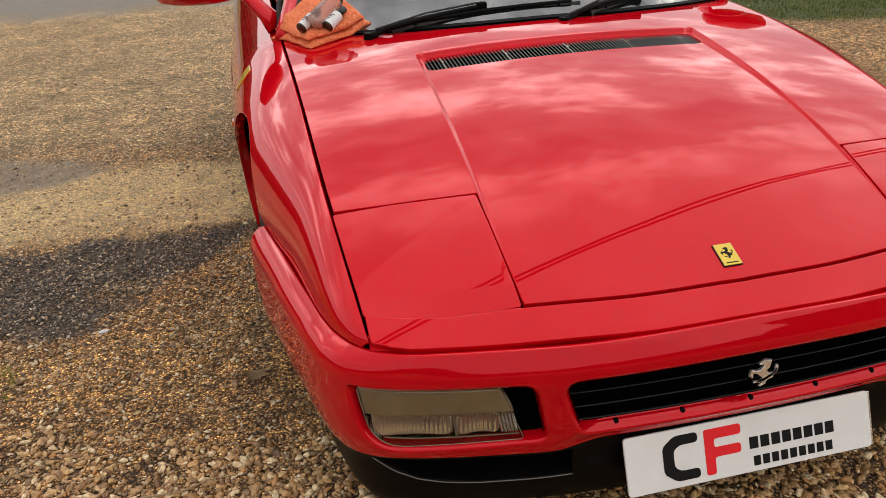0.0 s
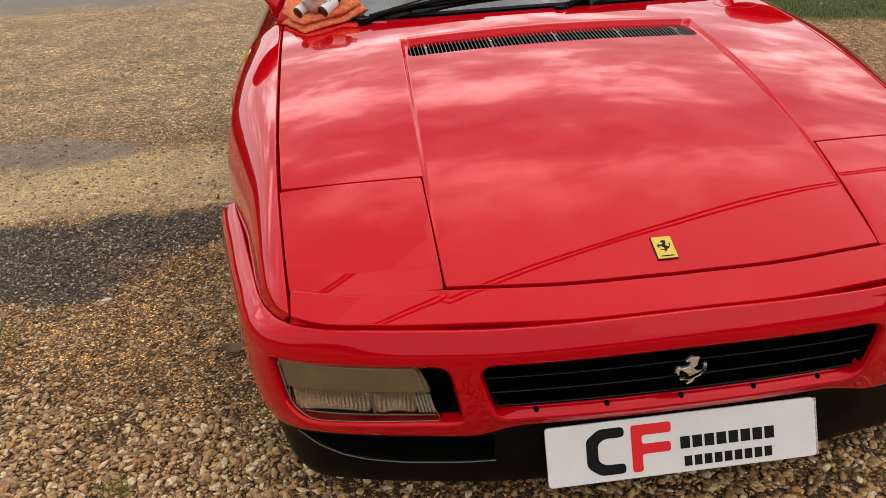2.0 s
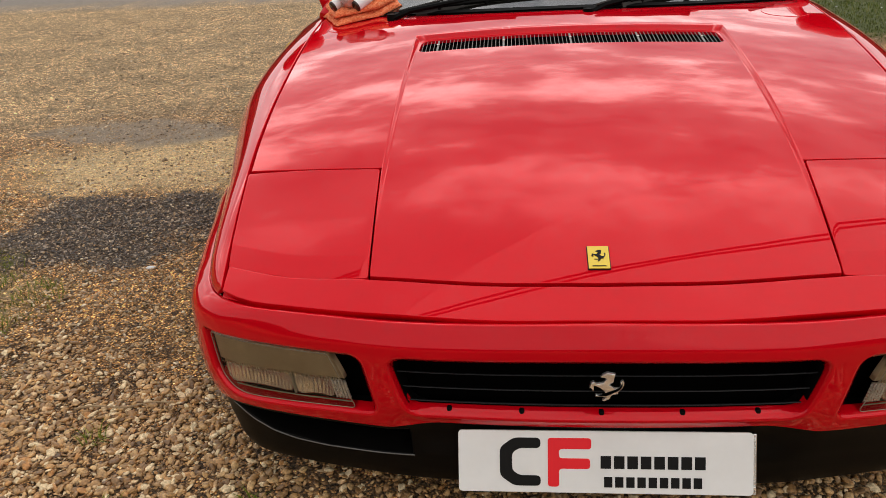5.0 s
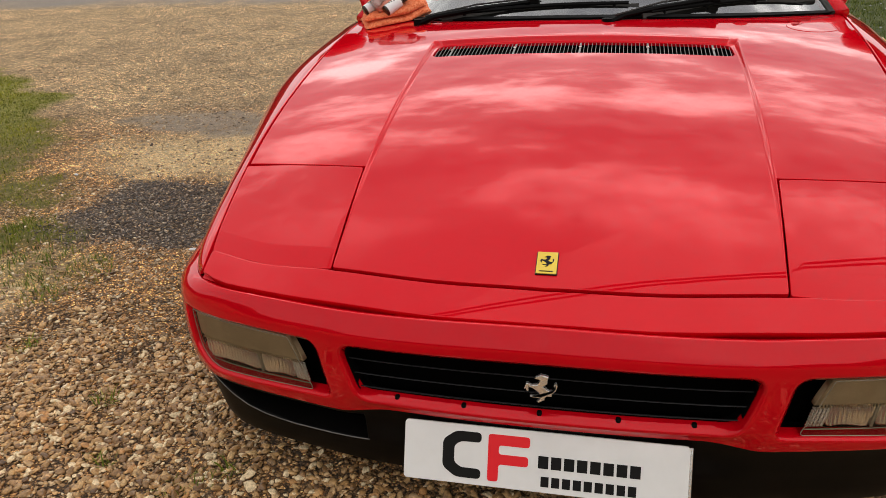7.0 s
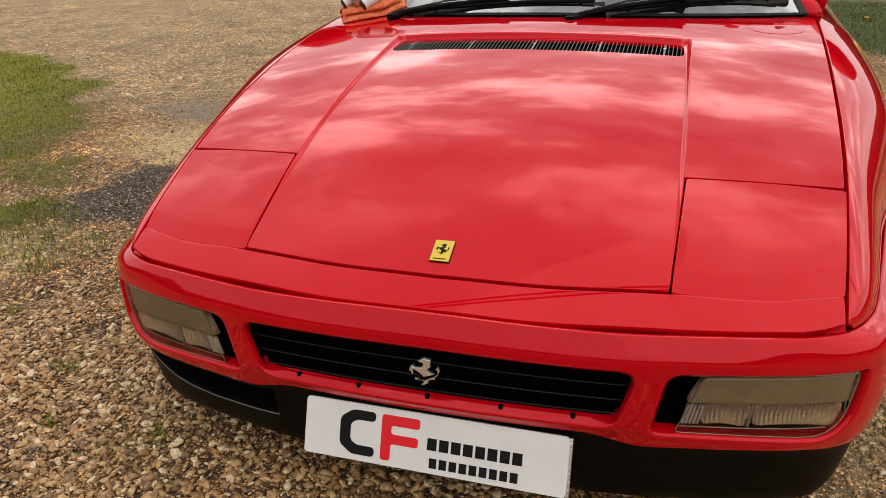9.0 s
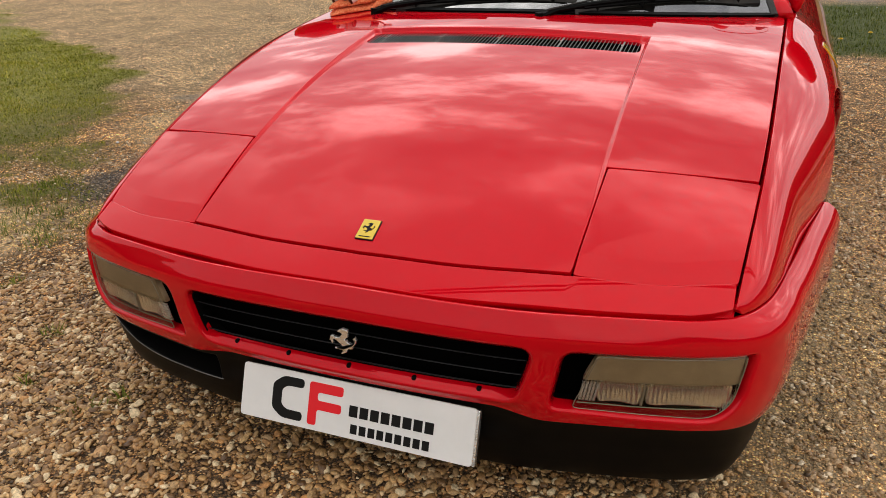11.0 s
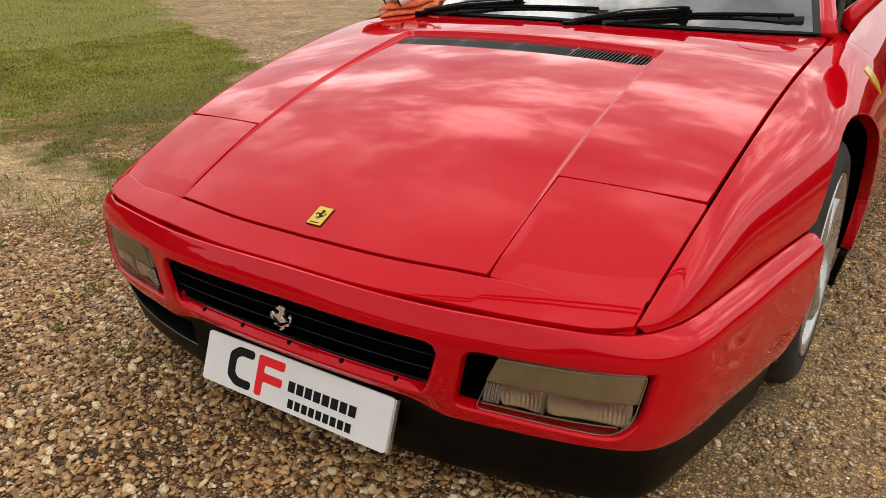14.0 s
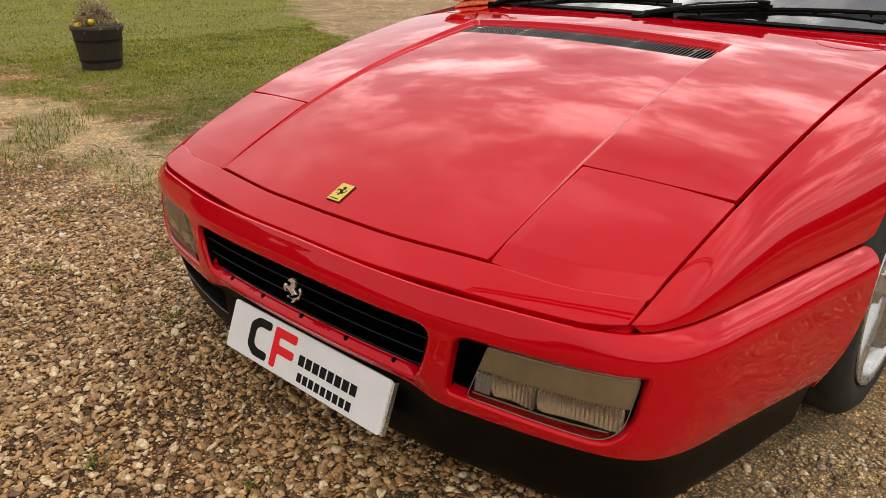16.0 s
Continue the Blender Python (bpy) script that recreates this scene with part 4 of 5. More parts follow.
        x = bx + dx * q * math.exp(-4 * q) - 0.03 * q * q
    return (s * x, y, z)


def w_at(y, z):
    lo, hi = 0.0, 2.2 * SCALE
    for _ in range(40):
        m = (lo + hi) / 2
        lo, hi = (m, hi) if on_side(y, m)[2] > z else (lo, m)
    return lo


def arch_line(hy, r, y0, y1, n=18):
    a0, a1 = math.acos((y0 - hy) / r), math.acos((y1 - hy) / r)
    out = []
    for k in range(n + 1):
        a = a0 + (a1 - a0) * k / n
        y = hy + r * math.cos(a)
        out.append((y, w_at(y, HUB_Z + r * math.sin(a) + 0.016 * math.sin(a) ** 2)))
    return out


REAR_HUB = HUB_Y + 2.45
DOOR0, DOOR1 = 1.53, 2.62
for s in (1, -1):
    f = lambda y, w, s=s: on_side(y, w, s)
    front = [(y, 0.0) for y in np.linspace(0.171, DOOR0, 40)] + [(DOOR0, w) for w in (0.12, 0.25, 0.40)] + [(DOOR0, w_at(DOOR0, 0.20)), (1.452, w_at(1.452, 0.20))]
    front += arch_line(HUB_Y, ARCH, HUB_Y + ARCH * 0.98, HUB_Y - math.sqrt(ARCH ** 2 - (0.488 - HUB_Z) ** 2)) + [(y, SCALE - 0.004) for y in np.linspace(0.76, 0.184, 22)]
    panel("front_wing", front, f, PAINT, car, back=-s, step=0.016, lip=0.003, depth=0.03)
    door = [(y, 0.0) for y in np.linspace(DOOR0 + 0.006, DOOR1, 25)] + [(DOOR1, w) for w in (0.12, 0.25, 0.4)] + [(DOOR1, w_at(DOOR1, 0.20)), (DOOR0 + 0.006, w_at(DOOR0, 0.20))] + [(DOOR0 + 0.006, w) for w in (0.4, 0.25, 0.12)]
    panel("door", door, f, PAINT, car, back=-s, step=0.04, lip=0.003, depth=0.02)
    quarter = [(y, 0.0) for y in np.linspace(DOOR1 + 0.006, 4.25, 25)] + [(4.25, 0.2), (4.25, w_at(4.25, 0.25))] + [(4.0, w_at(4.0, 0.22))]
    quarter += arch_line(REAR_HUB, ARCH, REAR_HUB + ARCH * 0.985, REAR_HUB - ARCH * 0.985) + [(DOOR1 + 0.006, w_at(DOOR1, 0.20))]
    panel("rear_wing", quarter, f, PAINT, car, back=-s, step=0.04, lip=0.003, depth=0.02)
    panel("sill", [(y, w) for y, w in [(1.46, w_at(1.46, 0.205)), (3.1, w_at(3.1, 0.205)), (3.1, w_at(3.1, 0.07)), (1.46, w_at(1.46, 0.07))]], lambda y, w, s=s: (on_side(y, w, s)[0] - s * 0.008, y, on_side(y, w, s)[2]), VALANCE, car, "black sill", back=-s, step=0.05, depth=0.02)
    # dark wheel wells
    for hy in (HUB_Y, REAR_HUB):
        bm = bmesh.new(); rows = []
        for outer in (False, True):
            row = []
            for a in np.linspace(-0.22, math.pi + 0.22, 30):
                y = hy + (ARCH + 0.004) * math.cos(a)
                z = HUB_Z + (ARCH + 0.004) * math.sin(a) + 0.014 * max(0.0, math.sin(a))
                x_out = abs(on_side(y, w_at(y, max(z, 0.25)))[0]) - 0.016
                row.append(bm.verts.new((s * (x_out if outer else 0.56), y, z)))
            rows.append(row)
        for a, b, c2, d2 in zip(rows[0], rows[0][1:], rows[1][1:], rows[1]):
            bm.faces.new((a, b, c2, d2))
        bm.faces.new(rows[0])
        part("wheel_well", bm, VOID, car)
    # long strakes along the door, running back to the side intake
    for k in range(5):
        z = 0.492 - 0.036 * k
        bm = bmesh.new(); rows = []
        for y in np.linspace(1.56 + 0.02 * k, 3.05, 30):
            grow = 0.004 + 0.022 * step01(1.56, 2.7, y)
            x0 = abs(on_side(y, w_at(y, z))[0]) - 0.006
            rows.append([bm.verts.new((s * (x0 + a * grow), y, z + b)) for a, b in ((0, 0.010), (0.7, 0.010), (1.0, 0.006), (1.0, 0.0), (0.7, -0.003), (0, -0.003))])
        for a, b in zip(rows, rows[1:]):
            for i in range(5):
                bm.faces.new((a[i], a[i + 1], b[i + 1], b[i]))
        bm.faces.new(rows[0]); bm.faces.new(rows[-1][::-1])
        bmesh.ops.recalc_face_normals(bm, faces=bm.faces)
        part("strake", bm, PAINT, car, "slim painted door strake", True)
    ry, rz = 1.475, 0.548
    rx = abs(on_side(ry, w_at(ry, rz))[0])
    part("side_repeater", box((0.010, 0.045, 0.020), Matrix.Translation((s * rx, ry, rz)), 0.004, 2), AMBER, car, "small amber side repeater lamp")
    # yellow shield on the wing, plain
    sy = 1.40
    w0 = w_at(sy, 0.70)
    shield = rounded([(sy - 0.026, w0 - 0.028), (sy + 0.026, w0 - 0.028), (sy + 0.026, w0 + 0.008), (sy, w0 + 0.036), (sy - 0.026, w0 + 0.008)], 0.008)
    panel("wing_shield", shield, lambda y, w, s=s: tuple(np.array(on_side(y, w, s)) + np.array((s * 0.002, 0, 0.001))), YELLOW, car, "plain yellow enamel shield", back=-s, step=0.015, lip=0.001, depth=0.003)

# ---- cabin ----
ROOF_Y, ROOF_Z, ROOF_X = 2.02, 1.125, 0.555


def on_screen(x, t):
    """Windscreen: x at its foot, t from foot to roof."""
    k = 1 - t * (1 - ROOF_X / 0.735)
    y0, z0 = screen_edge(x) + 0.004, rise(screen_edge(x)) - CROWN * (x * x - 0.176) + 0.004
    y1, z1 = ROOF_Y + 0.03 + 0.06 * (x / 0.73) ** 2, ROOF_Z - 0.035 * (x / 0.73) ** 2
    return (x * k, y0 + (y1 - y0) * t, z0 + (z1 - z0) * t + 0.03 * t * (1 - t))


screen = panel("windscreen", [(-0.705, 0.0), (0.705, 0.0), (0.70, 0.5), (0.69, 1.0), (-0.69, 1.0), (-0.70, 0.5)], on_screen, GLASS, car, "tinted laminated windscreen", step=0.05, lip=0.001, depth=0.005)
screen.visible_shadow = False
panel("screen_seal", [(x, 0.0) for x in np.linspace(-0.725, 0.725, 25)] + [(x, 0.016) for x in np.linspace(0.725, -0.725, 25)], lambda x, t: tuple(np.array(on_screen(x, t)) + np.array((0, -0.001, 0.002))), BLACK, car, "black screen surround", step=0.03, lip=0.001, depth=0.006)
for s in (1, -1):
    part("seal_strip", tube([on_screen(s * 0.712, t) for t in np.linspace(0, 1, 12)], 0.012, 8, 0.6), RUBBER, car)
    pil = [np.array(on_screen(s * 0.712, t)) + np.array((s * 0.028, 0.012, -0.004)) for t in np.linspace(0.0, 1, 12)]
    part("pillar", tube(pil, [0.026] * 12, 10, 0.8), PAINT, car, smooth=True)
    edge = [(s * (ROOF_X + 0.025), ROOF_Y + 0.05 + 0.7 * t, ROOF_Z - 0.035 - 0.02 * t * t) for t in np.linspace(0, 1, 8)]
    edge += [(s * (ROOF_X + 0.06 + 0.12 * t), ROOF_Y + 0.75 + 1.1 * t, ROOF_Z - 0.055 - 0.25 * t) for t in np.linspace(0.1, 1, 8)]
    part("roof_rail", tube(edge, 0.03, 10, 0.8), PAINT, car, smooth=True)
    glass_v = [(s * 0.735, 1.58, 0.795), (s * 0.735, 2.75, 0.832), (s * (ROOF_X + 0.06), 2.75, ROOF_Z - 0.06), (s * (ROOF_X + 0.04), 2.10, ROOF_Z - 0.045)]
    wn_ob = mesh_object("side_window", glass_v, [(0, 1, 2, 3)], GLASS, car, "side window glass", False)
    wn_ob.visible_shadow = False
    panel("rear_buttress", [(2.75, 0), (4.0, 0), (4.0, 0.06), (2.75, 1.0)], lambda y, t, s=s: (s * (0.738 - 0.12 * t), y, shut_z(y) + t * (ROOF_Z - 0.06 - shut_z(y))), PAINT, car, back=s, step=0.08, depth=0.01)
panel("roof", [(x, ROOF_Y + 0.03 + 0.06 * (x / 0.56) ** 2) for x in np.linspace(-0.56, 0.56, 15)] + [(0.60, 2.74), (-0.60, 2.74)], lambda x, y: (x, y, ROOF_Z + 0.012 - 0.09 * x * x - 0.05 * (y - 2.2) ** 2), PAINT, car, step=0.06, depth=0.02)
panel("engine_lid", [(-0.73, 2.9), (0.73, 2.9), (0.71, 4.22), (-0.71, 4.22)], lambda x, y: (x, y, shut_z(y) + 0.012 - 0.02 * x * x), PAINT, car, step=0.08, depth=0.02)
mesh_object("rear_window", [(-0.56, 2.74, 1.07), (0.56, 2.74, 1.07), (0.60, 2.92, 0.85), (-0.60, 2.92, 0.85)], [(0, 1, 2, 3)], GLASS, car, "upright rear window", False)
part("tail_panel", box((1.70, 0.10, 0.48), Matrix.Translation((0, 4.20, 0.52)), 0.04), VALANCE, car)
dash = panel("dashboard", [(-0.70, 1.36), (0, 1.32), (0.70, 1.36), (0.70, 1.78), (-0.70, 1.78)], lambda x, y: (x, y, 0.765 + 0.05 * step01(1.36, 1.62, y) + 0.02 * math.cos(x * 3)), DASH, car, step=0.05, depth=0.12)
part("rear_bulkhead", box((1.30, 0.06, 0.75), Matrix.Translation((0, 2.70, 0.62)), 0.02), DASH, car)
part("cabin_floor", box((1.40, 1.3, 0.04), Matrix.Translation((0, 2.05, 0.22)), 0.01), DASH, car)
for sx in (-0.36, 0.36):
    seat = new("seat"); seat.parent = car; seat["label"] = "beige leather bucket seat"
    part("backrest", box((0.48, 0.14, 0.62), Matrix.Translation((sx, 2.48, 0.66)) @ Matrix.Rotation(-0.35, 4, "X"), 0.05, 3), LEATHER, seat, smooth=True)
    part("cushion", box((0.48, 0.50, 0.14), Matrix.Translation((sx, 2.18, 0.38)), 0.05, 3), LEATHER, seat, smooth=True)
wheel_rim = lathe([(0.18 + 0.014 * math.cos(a), 0.014 * math.sin(a)) for a in np.linspace(0, 2 * math.pi, 11)], 32, "y")
wheel_rim.transform(Matrix.Translation((0.36, 1.86, 0.74)) @ Matrix.Rotation(0.4, 4, "X"))
part("steering_wheel", wheel_rim, DASH, car, smooth=True)


# wipers, parked along the foot of the screen
def wiper(pivot, elbow, toe, tip):
    w = tagged(new("wiper"), "black windscreen wiper"); w.parent = car
    P, E, A, B = (Vector(p) for p in (pivot, elbow, toe, tip))
    part("arm", tube([P, P.lerp(E, 0.15) + Vector((0, 0, 0.012)), P.lerp(E, 0.5) + Vector((0, -0.004, 0.014)), E + Vector((0, 0, 0.008))], [0.016, 0.013, 0.011, 0.008], 8, 0.7), BLACK, w)
    part("cap", tube([P + Vector((0, 0, -0.012)), P + Vector((0, 0, 0.012))], 0.016, 12), BLACK, w)
    part("washer_pipe", tube([P + Vector((0.02, 0, 0.02)), P.lerp(E, 0.5) + Vector((0, 0.004, 0.026)), E + Vector((0, 0.002, 0.018))], 0.003, 6), RUBBER, w)
    mids = [A.lerp(B, t) + Vector((0, 0, 0.009 + 0.009 * math.sin(math.pi * t))) for t in np.linspace(0.05, 0.95, 9)]
    part("bridge", tube(mids, 0.0075, 6, 0.8), BLACK, w)
    part("blade", tube([A.lerp(B, t) + Vector((0, 0, -0.004 + 0.002 * math.sin(math.pi * t))) for t in np.linspace(0, 1, 7)], 0.009, 6, 1.5), RUBBER, w)
    part("second_rod", tube([P.lerp(E, 0.2) + Vector((0.01, 0.012, 0.004)), P.lerp(E, 0.6) + Vector((0, 0.014, 0.006)), E + Vector((0.02, 0.012, 0.004))], 0.005, 6), BLACK, w)
    for t in (0.12, 0.36, 0.64, 0.88):
        c2 = A.lerp(B, t)
        part("claw", tube([c2 + Vector((0, 0, -0.004)), c2 + Vector((0, 0, 0.009 + 0.009 * math.sin(math.pi * t)))], 0.008, 6), BLACK, w)
    part("joint", box((0.03, 0.02, 0.022), Matrix.Translation(E + Vector((0, 0, 0.008))), 0.004), BLACK, w)


wiper((-0.50, 1.285, 0.802), (-0.150, 1.328, 0.848), (-0.43, 1.300, 0.814), (0.156, 1.312, 0.840))
wiper((0.07, 1.222, 0.806), (0.370, 1.348, 0.846), (0.165, 1.252, 0.818), (0.665, 1.488, 0.832))


# door mirrors
def mirror(s):
    m = tagged(new("door_mirror"), "red painted door mirror on a stalk"); m.parent = car
    bm = bmesh.new(); bmesh.ops.create_cube(bm, size=1.0)
    bmesh.ops.subdivide_edges(bm, edges=bm.edges[:], cuts=4, use_grid_fill=True)
    for v in bm.verts:
        p = v.co * 2
        q = Vector((p.x * math.sqrt(1 - p.y ** 2 / 2.4 - p.z ** 2 / 3), p.y * math.sqrt(1 - p.x ** 2 / 3 - p.z ** 2 / 3), p.z * math.sqrt(1 - p.x ** 2 / 3.4 - p.y ** 2 / 2.4)))
        v.co = Vector((q.x * 0.140, q.y * 0.085, q.z * 0.068))
    bm.transform(Matrix.Translation((s * 0.985, 1.69, 0.950)) @ Matrix.Rotation(s * 0.12, 4, "Z"))
    part("shell", bm, PAINT, m, smooth=True)
    part("stalk", tube([(s * 0.745, 1.64, 0.80), (s * 0.775, 1.66, 0.84), (s * 0.83, 1.68, 0.90), (s * 0.89, 1.70, 0.93)], [0.055, 0.045, 0.036, 0.03], 10, 0.55), PAINT, m, smooth=True)
    part("stalk_gasket", tube([(s * 0.738, 1.50, 0.79), (s * 0.742, 1.56, 0.80), (s * 0.735, 1.66, 0.86), (s * 0.70, 1.76, 0.95)], 0.010, 8), RUBBER, m)


mirror(1)
mirror(-1)


# wheels
def wheel(s, hy):
    w = tagged(new("wheel"), "silver five-spoke alloy wheel with low tyre"); w.parent = car
    X, c = s * 0.866, (0, hy, HUB_Z)
    o = lambda r, a: (r, X + s * a)
    tyre = lathe([o(0.225, -0.20), o(0.285, -0.205), o(0.316, -0.19), o(0.322, -0.15), o(0.322, -0.04), o(0.318, -0.022), o(0.307, -0.008), o(0.284, 0.005), o(0.254, 0.005), o(0.236, -0.004), o(0.230, -0.015)], 64, "x", c)
    part("tyre", tyre, RUBBER, w, smooth=True)
    for k in range(4):
        g = lathe([o(0.3226, -0.04 - 0.03 * k), o(0.3195, -0.042 - 0.03 * k), o(0.3195, -0.046 - 0.03 * k), o(0.3226, -0.048 - 0.03 * k)], 48, "x", c)
        part("tread_groove", g, VOID, w)
    rim = lathe([o(0.228, -0.19), o(0.222, -0.05), o(0.224, -0.02), o(0.232, -0.006), o(0.238, 0.002), o(0.236, 0.007), o(0.229, 0.004), o(0.221, -0.006), o(0.214, -0.03), o(0.205, -0.06)], 64, "x", c)
    rim_ob = part("rim", rim, ALLOY, w, smooth=True)
    for k in range(5):
        ang = 2 * math.pi * k / 5 + 0.35
        t = bmesh.new()
        sect = []
        for r, hw, a in ((0.03, 0.036, -0.012), (0.08, 0.034, -0.006), (0.14, 0.040, -0.007), (0.19, 0.052, -0.008), (0.226, 0.070, -0.003)):
            sect.append([t.verts.new((X + s * aa, hy + r * math.cos(ang) + h * -math.sin(ang), HUB_Z + r * math.sin(ang) + h * math.cos(ang))) for h, aa in ((-hw, a - 0.02), (-hw * 0.8, a), (0, a + 0.006), (hw * 0.8, a), (hw, a - 0.02))])
        for a, b in zip(sect, sect[1:]):
            for i in range(4):
                t.faces.new((a[i], a[i + 1], b[i + 1], b[i]))
        bmesh.ops.recalc_face_normals(t, faces=t.faces)
        part("spoke", t, ALLOY, rim_ob, smooth=True)
        ba = ang + math.pi / 5
        part("bolt", lathe([(0.0005, X - s * 0.012), (0.008, X - s * 0.012), (0.010, X - s * 0.018), (0.010, X - s * 0.03)], 10, "x", (0, hy + 0.054 * math.cos(ba), HUB_Z + 0.054 * math.sin(ba))), STEEL, rim_ob)
    part("hub_cap", lathe([(0.0005, X - s * 0.006), (0.026, X - s * 0.007), (0.030, X - s * 0.012), (0.030, X - s * 0.03)], 24, "x", c), ALLOY, rim_ob, "", True)
    part("hub_disc", lathe([(0.0005, X - s * 0.024), (0.085, X - s * 0.026), (0.085, X - s * 0.05)], 32, "x", c), ALLOY, rim_ob)
    part("brake_disc", lathe([(0.0005, X - s * 0.10), (0.15, X - s * 0.10), (0.15, X - s * 0.13)], 32, "x", c), SLAT, w)


for s in (1, -1):
    wheel(s, HUB_Y)
    wheel(s, REAR_HUB)

# ---- ground ----
def fbm(x, y, k, s=0.0):
    return noise.fractal(Vector((x * k + s, y * k - s, s)), 0.6, 2.0, 4)


drive_edge = curve_of([(-3, -2.4), (1.0, -2.15), (1.6, -2.35), (3.7, -3.85), (5.0, -5.8), (7.0, -9.3), (9.5, -13.0)])


TUFTS = ((-1.74, 1.01, 0.13), (-1.99, 0.98, 0.14), (-1.73, 0.84, 0.07), (-2.5, 0.72, 0.14), (-3.2, 0.80, 0.16), (-2.9, 0.30, 0.16), (-1.14, 0.34, 0.03), (-0.77, 0.06, 0.035), (-0.98, 0.13, 0.035), (-1.56, 0.55, 0.035), (-1.31, 0.03, 0.05), (0.06, -0.12, 0.035), (-0.24, -0.29, 0.035), (-0.70, 0.12, 0.03), (-2.15, 0.74, 0.10), (-3.0, 0.58, 0.18), (-1.83, 0.31, 0.075), (-1.88, 0.64, 0.09), (-2.62, 0.46, 0.12), (-3.5, 0.95, 0.20), (-2.2, 1.28, 0.13), (-1.95, 1.18, 0.10), (-2.1, 0.12, 0.08))


def turf_at(x, y):
    n = fbm(x, y, 1.1, 3.0)
    m = fbm(x, y, 4.0, 7.0)
    left = min(drive_edge(y) - x, y - (1.13 + 0.06 * (x + 3))) + 0.42 * n + 0.18 * m + 0.10 * fbm(x, y, 10.0, 17.0)
    t = step01(-0.05, 0.35, left)
    t *= 1 - 0.8 * step01(2.4, 1.3, y) * step01(0.02, 0.30, fbm(x, y, 2.4, 41.0))
    right = min(y - (5.75 - 0.32 * max(0, x - 1.0)), x - 0.9) + 0.3 * n
    t = max(t, step01(-0.1, 0.4, right))
    patch = 0.0
    for px, py, r in TUFTS:
        patch = max(patch, step01(1.3, 0.5, math.hypot(x - px, y - py) / r - 0.6 * m))
    return max(t, 0.22 * patch) if y < 9.7 else 0.0


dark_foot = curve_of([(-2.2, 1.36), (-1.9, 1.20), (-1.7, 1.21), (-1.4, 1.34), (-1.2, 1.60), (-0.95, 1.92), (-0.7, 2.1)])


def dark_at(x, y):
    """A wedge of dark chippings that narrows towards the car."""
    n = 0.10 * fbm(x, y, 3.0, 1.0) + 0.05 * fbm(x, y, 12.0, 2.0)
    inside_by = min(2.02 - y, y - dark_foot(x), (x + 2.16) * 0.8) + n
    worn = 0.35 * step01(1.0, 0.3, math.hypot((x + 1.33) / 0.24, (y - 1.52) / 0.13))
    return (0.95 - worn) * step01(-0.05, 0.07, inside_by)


def mud_at(x, y):
    return 0.85 * step01(1.15, 0.75, math.hypot((x + 2.25) / 0.62, (y - 3.05 + 0.1 * (x + 2.25)) / 0.27) - 0.3 * fbm(x, y, 3.0, 51.0))


def gravel_zone(x, y):
    """Where the coarse flints lie: a heap in front of the car, thinning out beside it."""
    edge = 0.58 - 0.10 * max(0, -x - 0.9) - 2.2 * max(0, x - 0.62)
    return step01(edge + 0.16, edge - 0.12, y + 0.16 * fbm(x, y, 1.7, 11.0) + 0.10 * fbm(x, y, 6.0, 19.0))


def sand_at(x, y):
    a = step01(1.3, 0.6, math.hypot((x + 1.6) / 1.0, (y - 2.5) / 0.5) - 0.3 * fbm(x, y, 2.0, 5.0))
    b = 0.90 * step01(-1.62, -1.95, x) * step01(1.2, 0.6, math.hypot((x + 3.0) / 1.6, (y - 0.90) / 0.42) - 0.8 * fbm(x, y, 2.6, 6.0) - 0.3 * fbm(x, y, 9.0, 16.0))
    d = 0.55 * step01(1.3, 0.7, math.hypot((x - 1.70) / 1.05, (y - 0.8) / 2.1) - 0.3 * fbm(x, y, 1.5, 9.0))
    e = 0.25 * step01(0.0, 1.5, y - 2.4) * step01(-0.8, -1.2, x)
    return max(a, b, d, e)


def axis(fine0, fine1, step, far, grow=1.25):
    mid = list(np.arange(fine0, fine1 + step / 2, step))
    lo, hi, d = [], [], step
    a, b = mid[0], mid[-1]
    while a > -far:
        d *= grow; a -= d; lo.append(a)
    d = step
    while b < far:
        d *= grow; b += d; hi.append(b)
    return np.array(lo[::-1] + mid + hi)


gx, gy = axis(-6.0, 3.2, 0.05, 600), axis(-1.2, 6.5, 0.05, 600)
nx, ny = len(gx), len(gy)
X, Y = np.meshgrid(gx, gy)
pts = np.stack([X.ravel(), Y.ravel()], 1)
near = (np.abs(pts[:, 0]) < 14) & (np.abs(pts[:, 1]) < 14)
Z = np.array([0.012 * fbm(x, y, 1.5, 4.0) + 0.004 * fbm(x, y, 8.0, 8.0) - 0.006 if k else 0.0 for (x, y), k in zip(pts, near)])
idx = np.arange(nx * ny).reshape(ny, nx)
q = np.stack([idx[:-1, :-1], idx[:-1, 1:], idx[1:, 1:], idx[1:, :-1]], -1).reshape(-1, 4)
tri = np.concatenate([q[:, [0, 1, 2]], q[:, [0, 2, 3]]])
ground = bundle("ground", np.column_stack([pts, Z]), tri, SOIL)
tagged(ground, "brown gravel drive with bare soil, turf edges and tarmac beyond", "ground", kind="structure")
